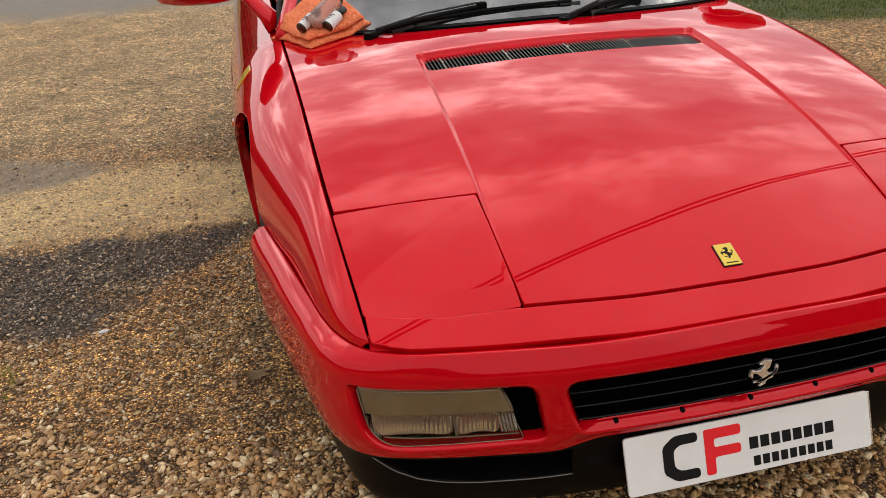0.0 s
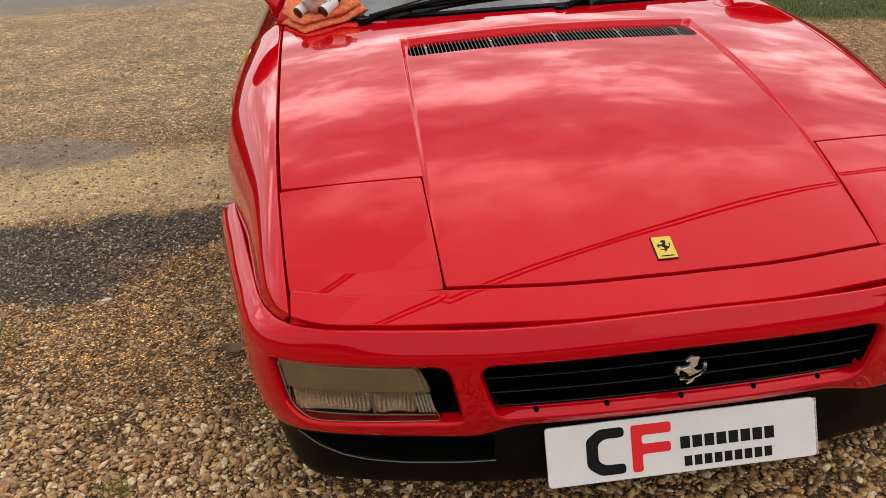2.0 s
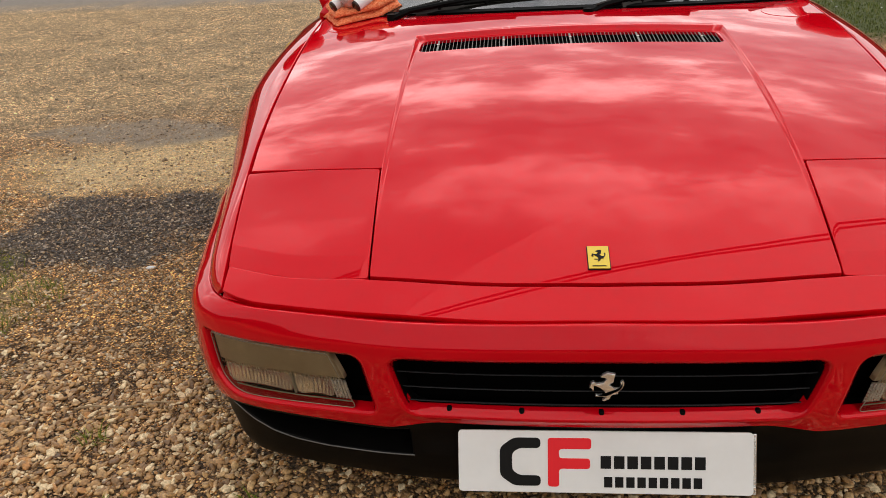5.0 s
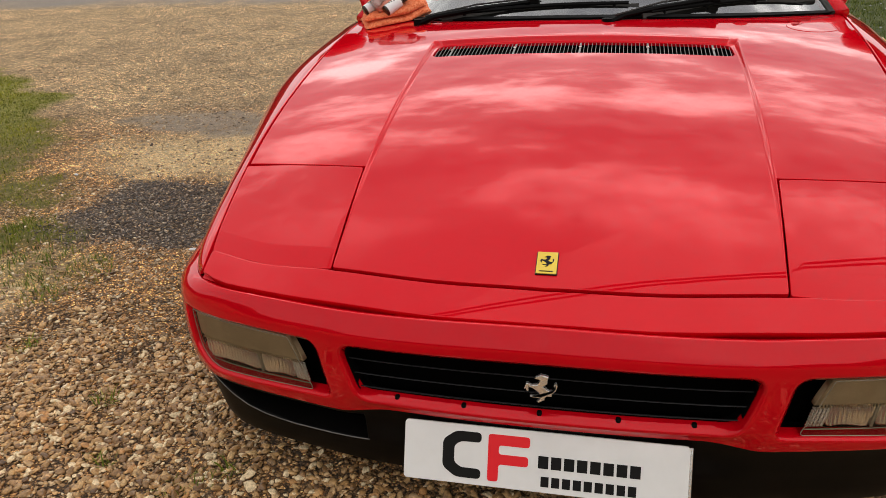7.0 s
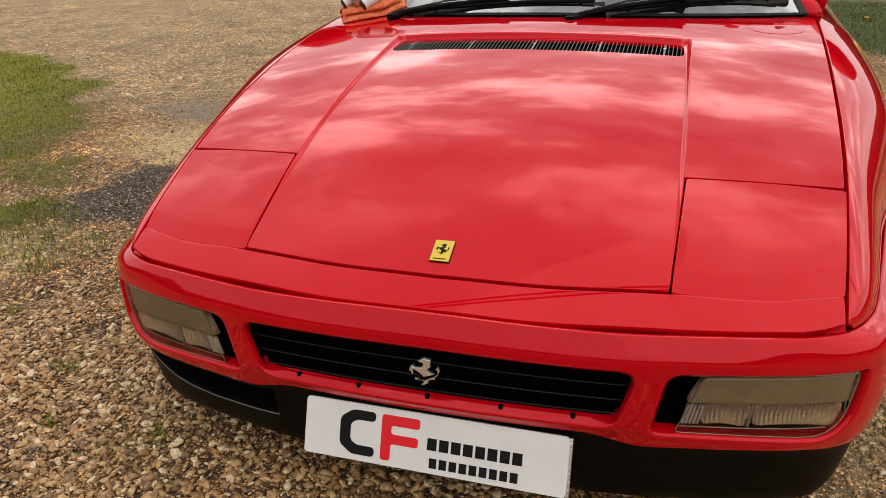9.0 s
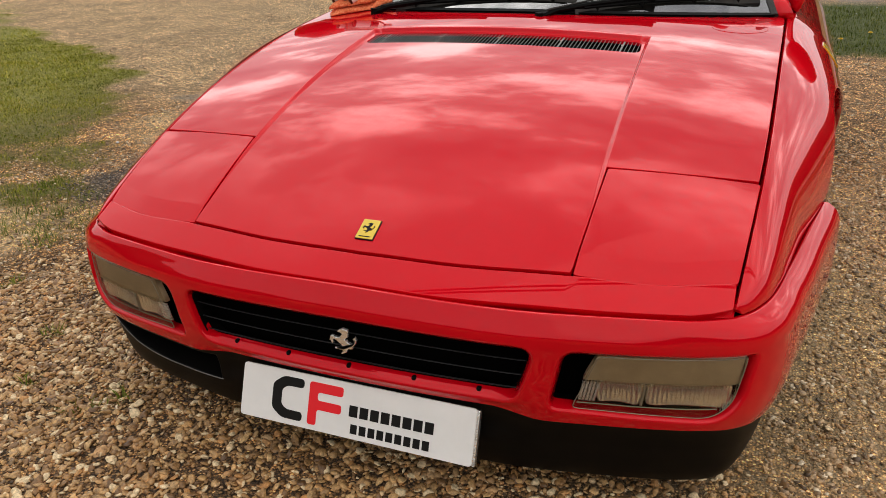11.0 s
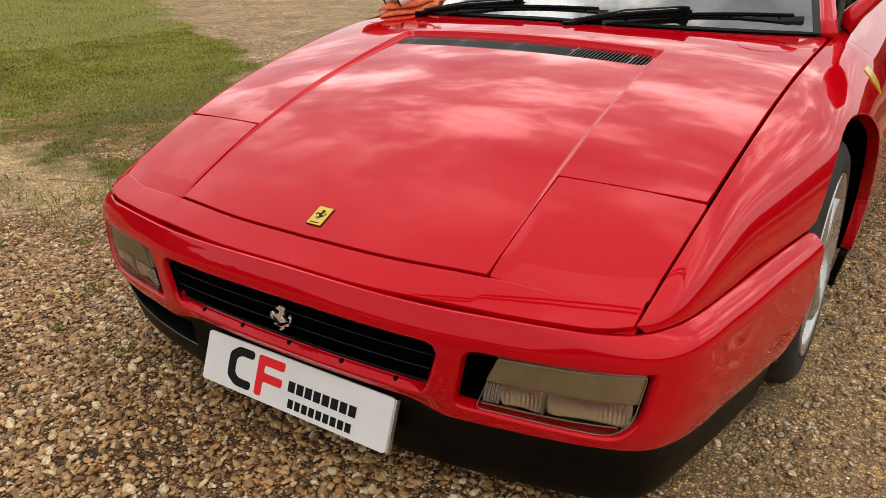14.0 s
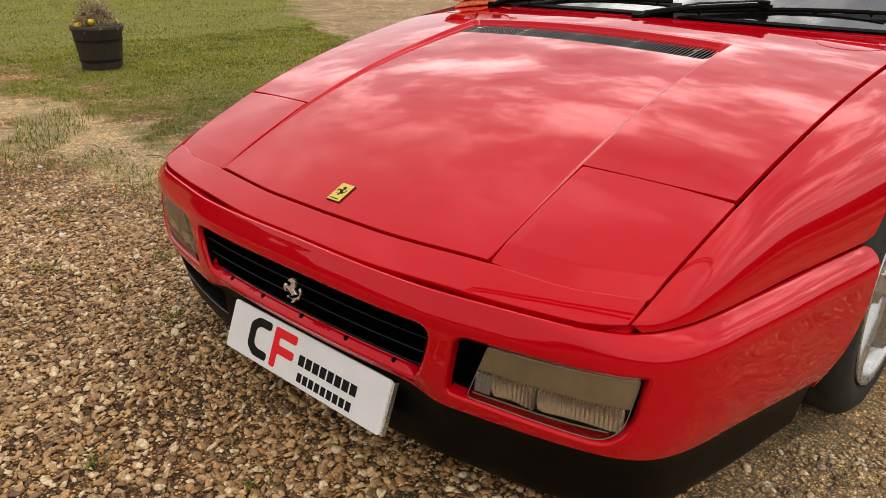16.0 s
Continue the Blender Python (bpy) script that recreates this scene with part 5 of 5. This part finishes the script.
# dark also covers soil under the flints: shade between stones put into colour
for key, fn in (("turf", turf_at), ("dark", lambda x, y: max(dark_at(x, y), 0.45 * gravel_zone(x, y) * step01(-1.6, -0.8, y) * step01(-2.5, -2.0, x))), ("sand", sand_at), ("mud", mud_at), ("brightened", lambda x, y: step01(-2.8, -4.2, x)), ("grey", lambda x, y: step01(2.3, 3.6, y + 0.6 * fbm(x, y, 0.8, 31.0)) * (0.35 if x > 0 else 1.0)), ("lawn_shade", lambda x, y: step01(0.0, 0.8, x)), ("tarmac", lambda x, y: step01(9.75, 10.0, y + 0.1 * fbm(x, y, 2.0, 1.0)))):
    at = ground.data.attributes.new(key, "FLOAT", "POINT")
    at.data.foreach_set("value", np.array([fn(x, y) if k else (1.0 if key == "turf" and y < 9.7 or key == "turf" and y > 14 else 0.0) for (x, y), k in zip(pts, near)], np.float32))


def height(x, y):
    return 0.012 * fbm(x, y, 1.5, 4.0) + 0.004 * fbm(x, y, 8.0, 8.0) - 0.006


# ---- gravel: loose rounded flints ----
rng = np.random.default_rng(7)


def stone_shapes(sub, count):
    out = []
    for k in range(count):
        bm = bmesh.new()
        bmesh.ops.create_icosphere(bm, subdivisions=sub, radius=1.0)
        for v in bm.verts:
            n = v.co.normalized()
            v.co = n * (1 + 0.34 * noise.noise(n * 1.1 + Vector((k * 7.1, 0, 0))) + 0.20 * noise.noise(n * 2.6 + Vector((0, k * 3.3, 0))) - 0.16 * max(0.0, n.dot(Vector((math.cos(k), math.sin(k), 0.3)).normalized()) - 0.55) / 0.45)
        out.append((np.array([v.co[:] for v in bm.verts]), np.array([[v.index for v in f.verts] for f in bm.faces])))
        bm.free()
    return out


def scatter_stones(name, spots, sizes, shapes, label, mat=STONE):
    n = len(spots)
    nv, nf = len(shapes[0][0]), len(shapes[0][1])
    V = np.empty((n, nv, 3)); F = np.empty((n, nf, 3), np.int64)
    pick = rng.integers(0, len(shapes), n)
    yaw, tip = rng.uniform(0, 2 * np.pi, n), rng.normal(0, 0.28, (n, 2))
    prop = np.stack([rng.uniform(0.95, 1.55, n), rng.uniform(0.70, 1.05, n), rng.uniform(0.34, 0.62, n)], 1)
    for i in range(n):
        v, fc = shapes[pick[i]]
        v = v * prop[i] * sizes[i]
        v = v + np.stack([np.zeros(nv), np.zeros(nv), v[:, 0] * tip[i, 0] + v[:, 1] * tip[i, 1]], 1)
        c, s = math.cos(yaw[i]), math.sin(yaw[i])
        V[i] = np.stack([v[:, 0] * c - v[:, 1] * s, v[:, 0] * s + v[:, 1] * c, v[:, 2]], 1) + spots[i]
        F[i] = fc + i * nv
    ob = bundle(name, V.reshape(-1, 3), F.reshape(-1, 3), mat, nf > 40)
    return tagged(ob, label, "gravel", kind="stuff")


def clear_of_car(x, y):
    return not (abs(x) < 0.70 and 0.55 < y < 4.3) and not (abs(abs(x) - 0.77) < 0.13 and 0.8 < y < 1.3)


def sow(n, x0, x1, y0, y1, chance, small, large, sink, skew=2.2):
    spots, sizes = [], []
    while len(spots) < n:
        x, y = rng.uniform(x0, x1), rng.uniform(y0, y1)
        if not clear_of_car(x, y) or rng.random() > chance(x, y):
            continue
        r = small + (large - small) * rng.random() ** skew
        spots.append((x, y, height(x, y) + r * sink)); sizes.append(r)
    return np.array(spots), np.array(sizes)


def coarse(x, y):
    p = gravel_zone(x, y)
    p *= 1 - 0.9 * turf_at(x, y)
    return max(0.02, p * (0.65 + 0.35 * step01(-0.35, 0.25, fbm(x, y, 2.2, 12.0)))) * (1 - 0.8 * dark_at(x, y))


def thin(x, y):
    return (0.75 + 0.25 * fbm(x, y, 2.0, 13.0)) * (1 - 0.95 * turf_at(x, y)) * (1 - 0.85 * sand_at(x, y)) * (1 - 0.6 * mud_at(x, y)) * (1 - 0.80 * dark_at(x, y)) * (1.0 if 0.35 < y < 1.9 and x < 0 else 0.5)


def side_bed(x, y):
    return (0.55 + 0.45 * step01(-0.25, 0.2, fbm(x, y, 2.6, 27.0))) * (1 - 0.9 * turf_at(x, y))


def thin_far(x, y):
    return (0.6 + 0.4 * fbm(x, y, 1.6, 15.0)) * (1 - turf_at(x, y)) * (1 - 0.6 * dark_at(x, y))


big = stone_shapes(2, 10)
little = stone_shapes(1, 8)
sp, sz = sow(15000, -2.2, 1.5, -0.60, 1.1, coarse, 0.0050, 0.0112, 0.36, 1.5)
scatter_stones("gravel", sp, sz, big, "loose rounded brown and cream flint pebbles")
sp, sz = sow(16000, -2.2, 1.5, -0.65, 1.1, coarse, 0.0036, 0.0072, 0.36)
scatter_stones("pebbles_between", sp, sz, little, "small brown pebbles filling between larger flints")
sp, sz = sow(9000, -5.0, -0.95, 2.0, 9.0, thin_far, 0.004, 0.011, 0.25)
scatter_stones("drive_gravel", sp, sz, little, "scattered pale gravel on the drive", CRUSHED)
sp, sz = sow(5000, 0.85, 4.0, 3.0, 6.6, thin_far, 0.004, 0.011, 0.25)
scatter_stones("verge_gravel", sp, sz, little, "pale gravel beside the lawn", CRUSHED)
sp, sz = sow(22000, 0.80, 2.0, -0.3, 3.2, side_bed, 0.0030, 0.0088, 0.28)
scatter_stones("side_gravel", sp, sz, little, "small pale brown gravel stones beside the car", CRUSHED)
sp, sz = sow(24000, -2.8, -0.65, -0.4, 3.6, thin, 0.0024, 0.0078, 0.25)
scatter_stones("fine_gravel", sp, sz, little, "small crushed brown gravel bedded in soil", CRUSHED)

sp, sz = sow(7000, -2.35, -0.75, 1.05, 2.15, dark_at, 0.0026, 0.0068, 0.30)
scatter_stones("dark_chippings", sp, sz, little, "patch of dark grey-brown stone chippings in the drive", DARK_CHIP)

# ---- grass ----
def grass_blades(n, x0, x1, y0, y1, tall, wide):
    V, F = [], []
    while len(V) < n * 5:
        x, y = rng.uniform(x0, x1), rng.uniform(y0, y1)
        t = turf_at(x, y)
        if rng.random() > t * (0.55 + 0.45 * fbm(x, y, 3.0, 21.0)):
            continue
        h = tall * rng.uniform(0.45, 1.2) * (0.6 + 0.4 * t)
        a, lean = rng.uniform(0, 6.283), rng.uniform(0.2, 1.0) * h
        w = wide * rng.uniform(0.6, 1.2)
        z = height(x, y) - 0.004
        ca, sa = math.cos(a), math.sin(a)
        b = len(V)
        px, py = -sa * w, ca * w
        V += [(x - px, y - py, z), (x + px, y + py, z), (x - px * 0.7 + ca * lean * 0.35, y - py * 0.7 + sa * lean * 0.35, z + h * 0.6), (x + px * 0.7 + ca * lean * 0.35, y + py * 0.7 + sa * lean * 0.35, z + h * 0.6), (x + ca * lean, y + sa * lean, z + h)]
        F += [(b, b + 1, b + 3), (b, b + 3, b + 2), (b + 2, b + 3, b + 4)]
    return V, F


V1, F1 = grass_blades(70000, -6.5, -1.4, -0.2, 5.6, 0.018, 0.0022)
V2, F2 = grass_blades(30000, -13.0, -4.0, 0.5, 9.5, 0.026, 0.004)
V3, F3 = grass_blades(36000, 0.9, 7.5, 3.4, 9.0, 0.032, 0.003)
# loose tufts in the gravel, longer than the mown turf
V4, F4 = [], []
for tx, ty, tr in TUFTS:
    for k in range(int(30 + 9500 * tr * tr * 2.0)):
        a, rr = rng.uniform(0, 6.283), tr * 1.25 * math.sqrt(rng.random())
        x, y = tx + rr * math.cos(a), ty + rr * math.sin(a)
        if rng.random() > 0.55 + 0.9 * fbm(x, y, 14.0, 23.0):
            continue
        h, lean, w = rng.uniform(0.012, 0.032) + 0.05 * min(tr, 0.2), rng.uniform(0.01, 0.05), rng.uniform(0.0009, 0.0022)
        a = rng.uniform(0, 6.283)
        ca, sa, z, b = math.cos(a), math.sin(a), height(x, y) - 0.003, len(V4)
        V4 += [(x + sa * w, y - ca * w, z), (x - sa * w, y + ca * w, z), (x + sa * w * 0.7 + ca * lean * 0.4, y - ca * w * 0.7 + sa * lean * 0.4, z + h * 0.65), (x - sa * w * 0.7 + ca * lean * 0.4, y + ca * w * 0.7 + sa * lean * 0.4, z + h * 0.65), (x + ca * lean, y + sa * lean, z + h)]
        F4 += [(b, b + 1, b + 3), (b, b + 3, b + 2), (b + 2, b + 3, b + 4)]
tagged(bundle("grass_tufts", V4, F4, TUFT), "small tufts of grass growing through the gravel", "grass", kind="stuff")
tagged(bundle("lawn_grass", V3, F3, SHADED_BLADE), "dark green lawn grass beside the drive, shade in its colour", "grass", kind="stuff")
tagged(bundle("grass", V1, F1, GRASS), "short patchy green grass with dry blades", "grass", kind="stuff")
tagged(bundle("far_lawn_grass", V2, F2, BRIGHT_BLADE), "bright green mown lawn round the planter", "grass", kind="stuff")

# ---- towel and bottles on the bonnet corner ----
def towel():
    """Terry towel folded in four, lying across the corner of the bonnet and the foot of the screen."""
    bm = bmesh.new()
    n, layers = 34, 2
    for L in range(layers):
        rows = []
        for i in range(n + 1):
            row = []
            for j in range(n + 1):
                u, v = i / n * 2 - 1, j / n * 2 - 1
                k = 1 - 0.06 * L
                x, y = u * 0.104 * k + 0.007 * noise.noise(Vector((u * 2.0, v * 2.0, L))) + 0.010 * L * v, v * 0.130 * k + 0.007 * noise.noise(Vector((v * 2.0, u * 2.0, L + 4)))
                edge = max(abs(u), abs(v)) ** 6
                z = 0.022 * L + 0.020 - 0.015 * edge + 0.009 * noise.noise(Vector((u * 1.6, v * 1.6, L * 3.0))) + 0.003 * noise.noise(Vector((u * 6, v * 6, L * 5.0))) + 0.0022 * noise.noise(Vector((u * 22, v * 22, L)))
                row.append((x, y, z))
            rows.append(row)
        top = [[bm.verts.new(p) for p in r] for r in rows]
        low = [[bm.verts.new((p[0], p[1], min(p[2] - 0.002, 0.021 * L))) for p in r] for r in rows]
        for i in range(n):
            for j in range(n):
                bm.faces.new((top[i][j], top[i + 1][j], top[i + 1][j + 1], top[i][j + 1]))
                bm.faces.new((low[i][j + 1], low[i + 1][j + 1], low[i + 1][j], low[i][j]))
        for i in range(n):
            for a, b in (((i, 0), (i + 1, 0)), ((i + 1, n), (i, n)), ((0, i + 1), (0, i)), ((n, i), (n, i + 1))):
                bm.faces.new((top[b[0]][b[1]], top[a[0]][a[1]], low[a[0]][a[1]], low[b[0]][b[1]]))
    turn = Matrix.Rotation(radians(24), 4, "Z")
    bm.transform(turn)
    cx, cy = -0.628, 1.448
    for v in bm.verts:
        x, y = v.co.x + cx, v.co.y + cy
        e = screen_edge(x)
        base = deck(x, min(y, e)) + (0.40 * (y - e) if y > e else 0) if abs(x) < 0.73 else deck(0.73, min(y, e)) - 0.25 * (abs(x) - 0.73)
        v.co = Vector((x, y, base + 0.003 + v.co.z))
    return tagged(part("towel", bm, CLOTH, None, smooth=True), "folded orange terry cloth lying on the red bonnet corner", "towel")


towel()


def phial(name, spot, turn, length, r, body, cap, label, tip=0.0):
    b = tagged(new(name), label, "bottle")
    b.matrix_world = Matrix.Translation(spot) @ Matrix.Rotation(turn, 4, "Z") @ Matrix.Rotation(tip, 4, "X")
    m = lambda prof, mat, nm: part(nm, lathe(prof, 24, "y"), mat, b, smooth=True)
    m([(0.0005, 0), (r * 0.9, 0.0), (r, 0.003), (r, length * 0.62), (r * 0.85, length * 0.70), (r * 0.5, length * 0.74), (r * 0.5, length * 0.78)], body, "body")
    m([(r * 1.012, length * 0.07), (r * 1.012, length * 0.64)], LABEL, "paper_label")
    m([(r * 0.62, length * 0.75), (r * 0.66, length * 0.76), (r * 0.66, length), (r * 0.6, length * 1.01), (0.0005, length * 1.01)], cap, "cap")
    for k, a in enumerate((0.25, 0.34, 0.42)):
        bm = bmesh.new()
        rows = [[bm.verts.new((r * 1.03 * math.sin(t), length * (a + d), r * 1.03 * math.cos(t))) for t in np.linspace(-0.5, 0.3 + 0.15 * k, 6)] for d in (0, 0.035)]
        for p, q2, r2, s2 in zip(rows[0], rows[0][1:], rows[1][1:], rows[1]):
            bm.faces.new((p, q2, r2, s2))
        part("bar", bm, INK, b)
    return b


phial("small_bottle", (-0.690, 1.336, 0.834), -0.88, 0.088, 0.016, AMBER_GLASS, CAP, "small white-labelled bottle with black cap on orange cloth", 0.46)
phial("small_bottle", (-0.616, 1.320, 0.834), -0.84, 0.090, 0.017, AMBER_GLASS, CAP, "small white-labelled bottle with black cap on orange cloth", 0.46)
spray = tagged(new("spray_bottle"), "clear pinkish plastic bottle lying on orange cloth", "bottle")
spray.matrix_world = Matrix.Translation((-0.656, 1.334, 0.842)) @ Matrix.Rotation(-0.82, 4, "Z") @ Matrix.Rotation(0.46, 4, "X")
part("body", lathe([(0.0005, 0), (0.025, 0), (0.027, 0.004), (0.027, 0.12), (0.020, 0.136), (0.010, 0.144), (0.010, 0.155)], 28, "y"), BOTTLE, spray, smooth=True)
part("liquid", lathe([(0.0005, 0.003), (0.024, 0.003), (0.0255, 0.006), (0.0255, 0.112), (0.0005, 0.114)], 24, "y"), LIQUID, spray, smooth=True)
part("cap", lathe([(0.012, 0.146), (0.012, 0.170), (0.0005, 0.172)], 20, "y"), LABEL, spray, smooth=True)


# ---- planter tub on the grass ----
def planter(x, y):
    p = tagged(new("planter"), "dark tub of dry brown stems with yellow flowers on the grass", "planter")
    p.matrix_world = Matrix.Translation((x, y, 0)) @ Matrix.Scale(0.74, 4)
    prof = [(0.20, 0.0), (0.205, 0.01), (0.255, 0.40), (0.27, 0.41), (0.27, 0.45), (0.255, 0.455), (0.245, 0.44), (0.24, 0.38)]
    part("tub", lathe(prof, 40, "z"), TUB, p, smooth=True)
    for z in (0.09, 0.30):
        r = 0.205 + 0.05 * z / 0.40
        part("hoop", lathe([(r, z - 0.015), (r + 0.006, z - 0.013), (r + 0.008, z + 0.013), (r + 0.002, z + 0.015)], 40, "z"), SLAT, p)
    part("compost", lathe([(0.0005, 0.40), (0.12, 0.405), (0.246, 0.395)], 24, "z"), TUB, p)
    V, F = [], []
    for k in range(4600):
        d = Vector(rng.normal(0, 1, 3)).normalized()
        d.z = abs(d.z)
        reach = (0.55 + 0.45 * rng.random()) * (0.85 + 0.5 * noise.noise(d * 2.6))
        c0 = Vector((d.x * 0.27, d.y * 0.27, 0.41 + d.z * 0.34)) * 1.0
        c0 = Vector((c0.x * reach, c0.y * reach, 0.41 + (c0.z - 0.41) * reach))
        o = Vector(rng.normal(0, 1, 3)).normalized()
        w = o.cross(Vector((0.3, 0.5, 0.8))).normalized() * rng.uniform(0.004, 0.010)
        l = rng.uniform(0.015, 0.040)
        b2 = len(V)
        V += [tuple(c0 - w), tuple(c0 + w), tuple(c0 + o * l)]
        F += [(b2, b2 + 1, b2 + 2)]
    leaf = bundle("dry_foliage", V, F, DRYLEAF, False)
    leaf.parent = p
    for k in range(9):
        bm = bmesh.new(); bmesh.ops.create_icosphere(bm, subdivisions=2, radius=0.03)
        for v in bm.verts:
            v.co *= 1 + 0.35 * noise.noise(v.co * 60 + Vector((k, 0, 0)))
        a = rng.uniform(0, 6.283)
        bm.transform(Matrix.Translation((0.2 * math.cos(a), 0.2 * math.sin(a), 0.42 + rng.uniform(0, 0.12))))
        part("flower", bm, PETAL, p)


planter(-5.12, 2.0)


# dandelions in the grass
for k, (x, y) in enumerate(((1.30, 5.9), (1.55, 6.3), (2.6, 6.4), (3.4, 6.0), (1.9, 7.0), (4.2, 6.2))):
    d = tagged(new("dandelion"), "small yellow dandelion flower in the grass", "flower", "dandelions in the grass")
    d.location = (x, y, 0)
    part("stem", tube([(0, 0, 0), (0.006, 0.004, 0.05), (0.01, 0.0, 0.09)], 0.0025, 6), GRASS, d)
    bm = bmesh.new()
    for r in range(3):
        for j in range(16):
            a = 2 * math.pi * j / 16 + r * 0.13
            l = 0.022 - 0.005 * r
            c0 = Vector((0.01, 0, 0.09))
            t0, t1 = Vector((math.cos(a), math.sin(a), 0.25 + 0.4 * r)), Vector((-math.sin(a), math.cos(a), 0)) * 0.003
            bm.faces.new([bm.verts.new(c0 - t1), bm.verts.new(c0 + t0 * l - t1), bm.verts.new(c0 + t0 * l + t1), bm.verts.new(c0 + t1)])
    part("petals", bm, PETAL, d)

# daisies: white dots over the lawn beyond the car
V, F = [], []
for k in range(90):
    x, y = rng.uniform(1.6, 6.0), rng.uniform(5.4, 8.6)
    r, b = rng.uniform(0.006, 0.012), len(V)
    z = 0.035 + 0.01 * rng.random()
    V += [(x, y, z + 0.002)] + [(x + r * math.cos(a), y + r * math.sin(a), z) for a in np.linspace(0, 2 * math.pi, 9)[:-1]]
    F += [(b, b + 1 + i, b + 1 + (i + 1) % 8) for i in range(8)]
tagged(bundle("daisies", V, F, LABEL, False), "tiny white daisies scattered in the grass", "flowers", kind="stuff")

# chips of white stone on the drive
for k, (x, y, r, turn) in enumerate(((-1.406, 1.26, 0.011, 0.4), (-2.49, 2.06, 0.011, -0.5), (-2.58, 0.50, 0.013, 0.2), (-1.62, 0.20, 0.014, 1.0))):
    bm = bmesh.new(); bmesh.ops.create_icosphere(bm, subdivisions=2, radius=r)
    for v in bm.verts:
        v.co = Vector((v.co.x * 1.5, v.co.y * 0.7, v.co.z * 0.5)) * (1 + 0.3 * noise.noise(v.co * 90 + Vector((k, 0, 0))))
    bm.transform(Matrix.Translation((x, y, height(x, y) + 0.3 * r)) @ Matrix.Rotation(turn, 4, "Z"))
    tagged(part("stone_chip", bm, LABEL), "pale white stone chip lying on the gravel", "stone", "white stone chips")


# dry twigs and a dead leaf on the gravel
def twig(x, y, length, turn, thick, bend):
    way, off = Vector((math.cos(turn), math.sin(turn), 0)), Vector((-math.sin(turn), math.cos(turn), 0))
    run = [Vector((x, y, 0)) + way * (length * t) + off * (bend * math.sin(3 * t) + 0.006 * math.sin(11 * t)) for t in np.linspace(0, 1, 12)]
    run = [(q0.x, q0.y, height(q0.x, q0.y) + 0.016 + 0.004 * math.sin(7 * k)) for k, q0 in enumerate(run)]
    tagged(part("twig", tube(run, [thick - thick * 0.45 * k / 11 for k in range(12)], 6), DRYLEAF, None), "thin dry brown twig lying on the gravel", "twig", "dry twigs")


twig(-1.24, 0.435, 0.25, 0.12, 0.0028, 0.0)
twig(-1.72, 0.30, 0.17, 0.95, 0.0034, 0.012)
twig(-2.36, 0.92, 0.30, 0.35, 0.0036, 0.02)
twig(-1.66, 0.56, 0.24, 0.45, 0.0030, -0.02)
twig(-1.95, 1.05, 0.22, -0.25, 0.0030, 0.015)
bm = bmesh.new()
rows = [[bm.verts.new((-0.95 + 0.030 * u, 0.85 + 0.022 * v * (1 - u * u * 0.8), 0.014 + 0.010 * u * u + 0.006 * math.sin(3 * v + u))) for v in np.linspace(-1, 1, 7)] for u in np.linspace(-1, 1, 9)]
for a, b in zip(rows, rows[1:]):
    for i in range(6):
        bm.faces.new((a[i], a[i + 1], b[i + 1], b[i]))
bmesh.ops.solidify(bm, geom=bm.faces[:], thickness=0.0008)
tagged(part("dead_leaf", bm, DRYLEAF, None, smooth=True), "curled dark brown dead leaf on the gravel", "leaf")

# ---- distance ----
V, F = [], []
for k in range(20000):
    a = rng.uniform(0, 6.283)
    d = rng.uniform(42, 50)
    top = 6.8 + 1.6 * noise.noise(Vector((math.cos(a) * 3, math.sin(a) * 3, 0))) + 0.5 * noise.noise(Vector((math.cos(a) * 14, math.sin(a) * 14, 5)))
    c0 = np.array((d * math.cos(a), d * math.sin(a), (top - 2.2) * rng.random() ** 0.6))
    b2 = len(V)
    r = rng.uniform(0.2, 0.5)
    o = rng.normal(0, 1, (6, 3)); o /= np.linalg.norm(o, axis=1)[:, None]
    for v in o:
        V.append(tuple(c0 + v * r))
    F += [(b2, b2 + 1, b2 + 2), (b2 + 2, b2 + 3, b2 + 4), (b2 + 4, b2 + 5, b2), (b2 + 1, b2 + 3, b2 + 5)]
b2 = len(V)
for i in range(721):
    a = 2 * math.pi * i / 720
    top = 6.6 + 1.6 * noise.noise(Vector((math.cos(a) * 3, math.sin(a) * 3, 0))) + 0.5 * noise.noise(Vector((math.cos(a) * 14, math.sin(a) * 14, 5)))
    for k in range(7):
        d = 46 + 1.2 * noise.noise(Vector((math.cos(a) * 40, math.sin(a) * 40, k * 1.7))) + 0.5 * k
        V.append((d * math.cos(a), d * math.sin(a), top * k / 6))
for i in range(720):
    for k in range(6):
        p, q2 = b2 + i * 7 + k, b2 + (i + 1) * 7 + k
        F += [(p, q2, q2 + 1), (p, q2 + 1, p + 1)]
tagged(bundle("far_woodland", V, F, WOODLAND, False), "distant belt of green trees round the drive", "trees", kind="stuff")

# overhead service cable, sagging between far poles
for k, (dy, dz) in enumerate(((-0.035, 0.0), (0.04, 0.02))):
    run = [(x, 1.15 + 0.35 * x + dy + 0.02 * math.sin(x * 1.7 + k), 6.0 + dz + 0.0016 * x * x) for x in np.linspace(-44, 44, 90)]
    tagged(part("overhead_cable", tube(run, 0.020, 6), CABLE, None), "thin black overhead service cable above the drive", "cable", "overhead cables")
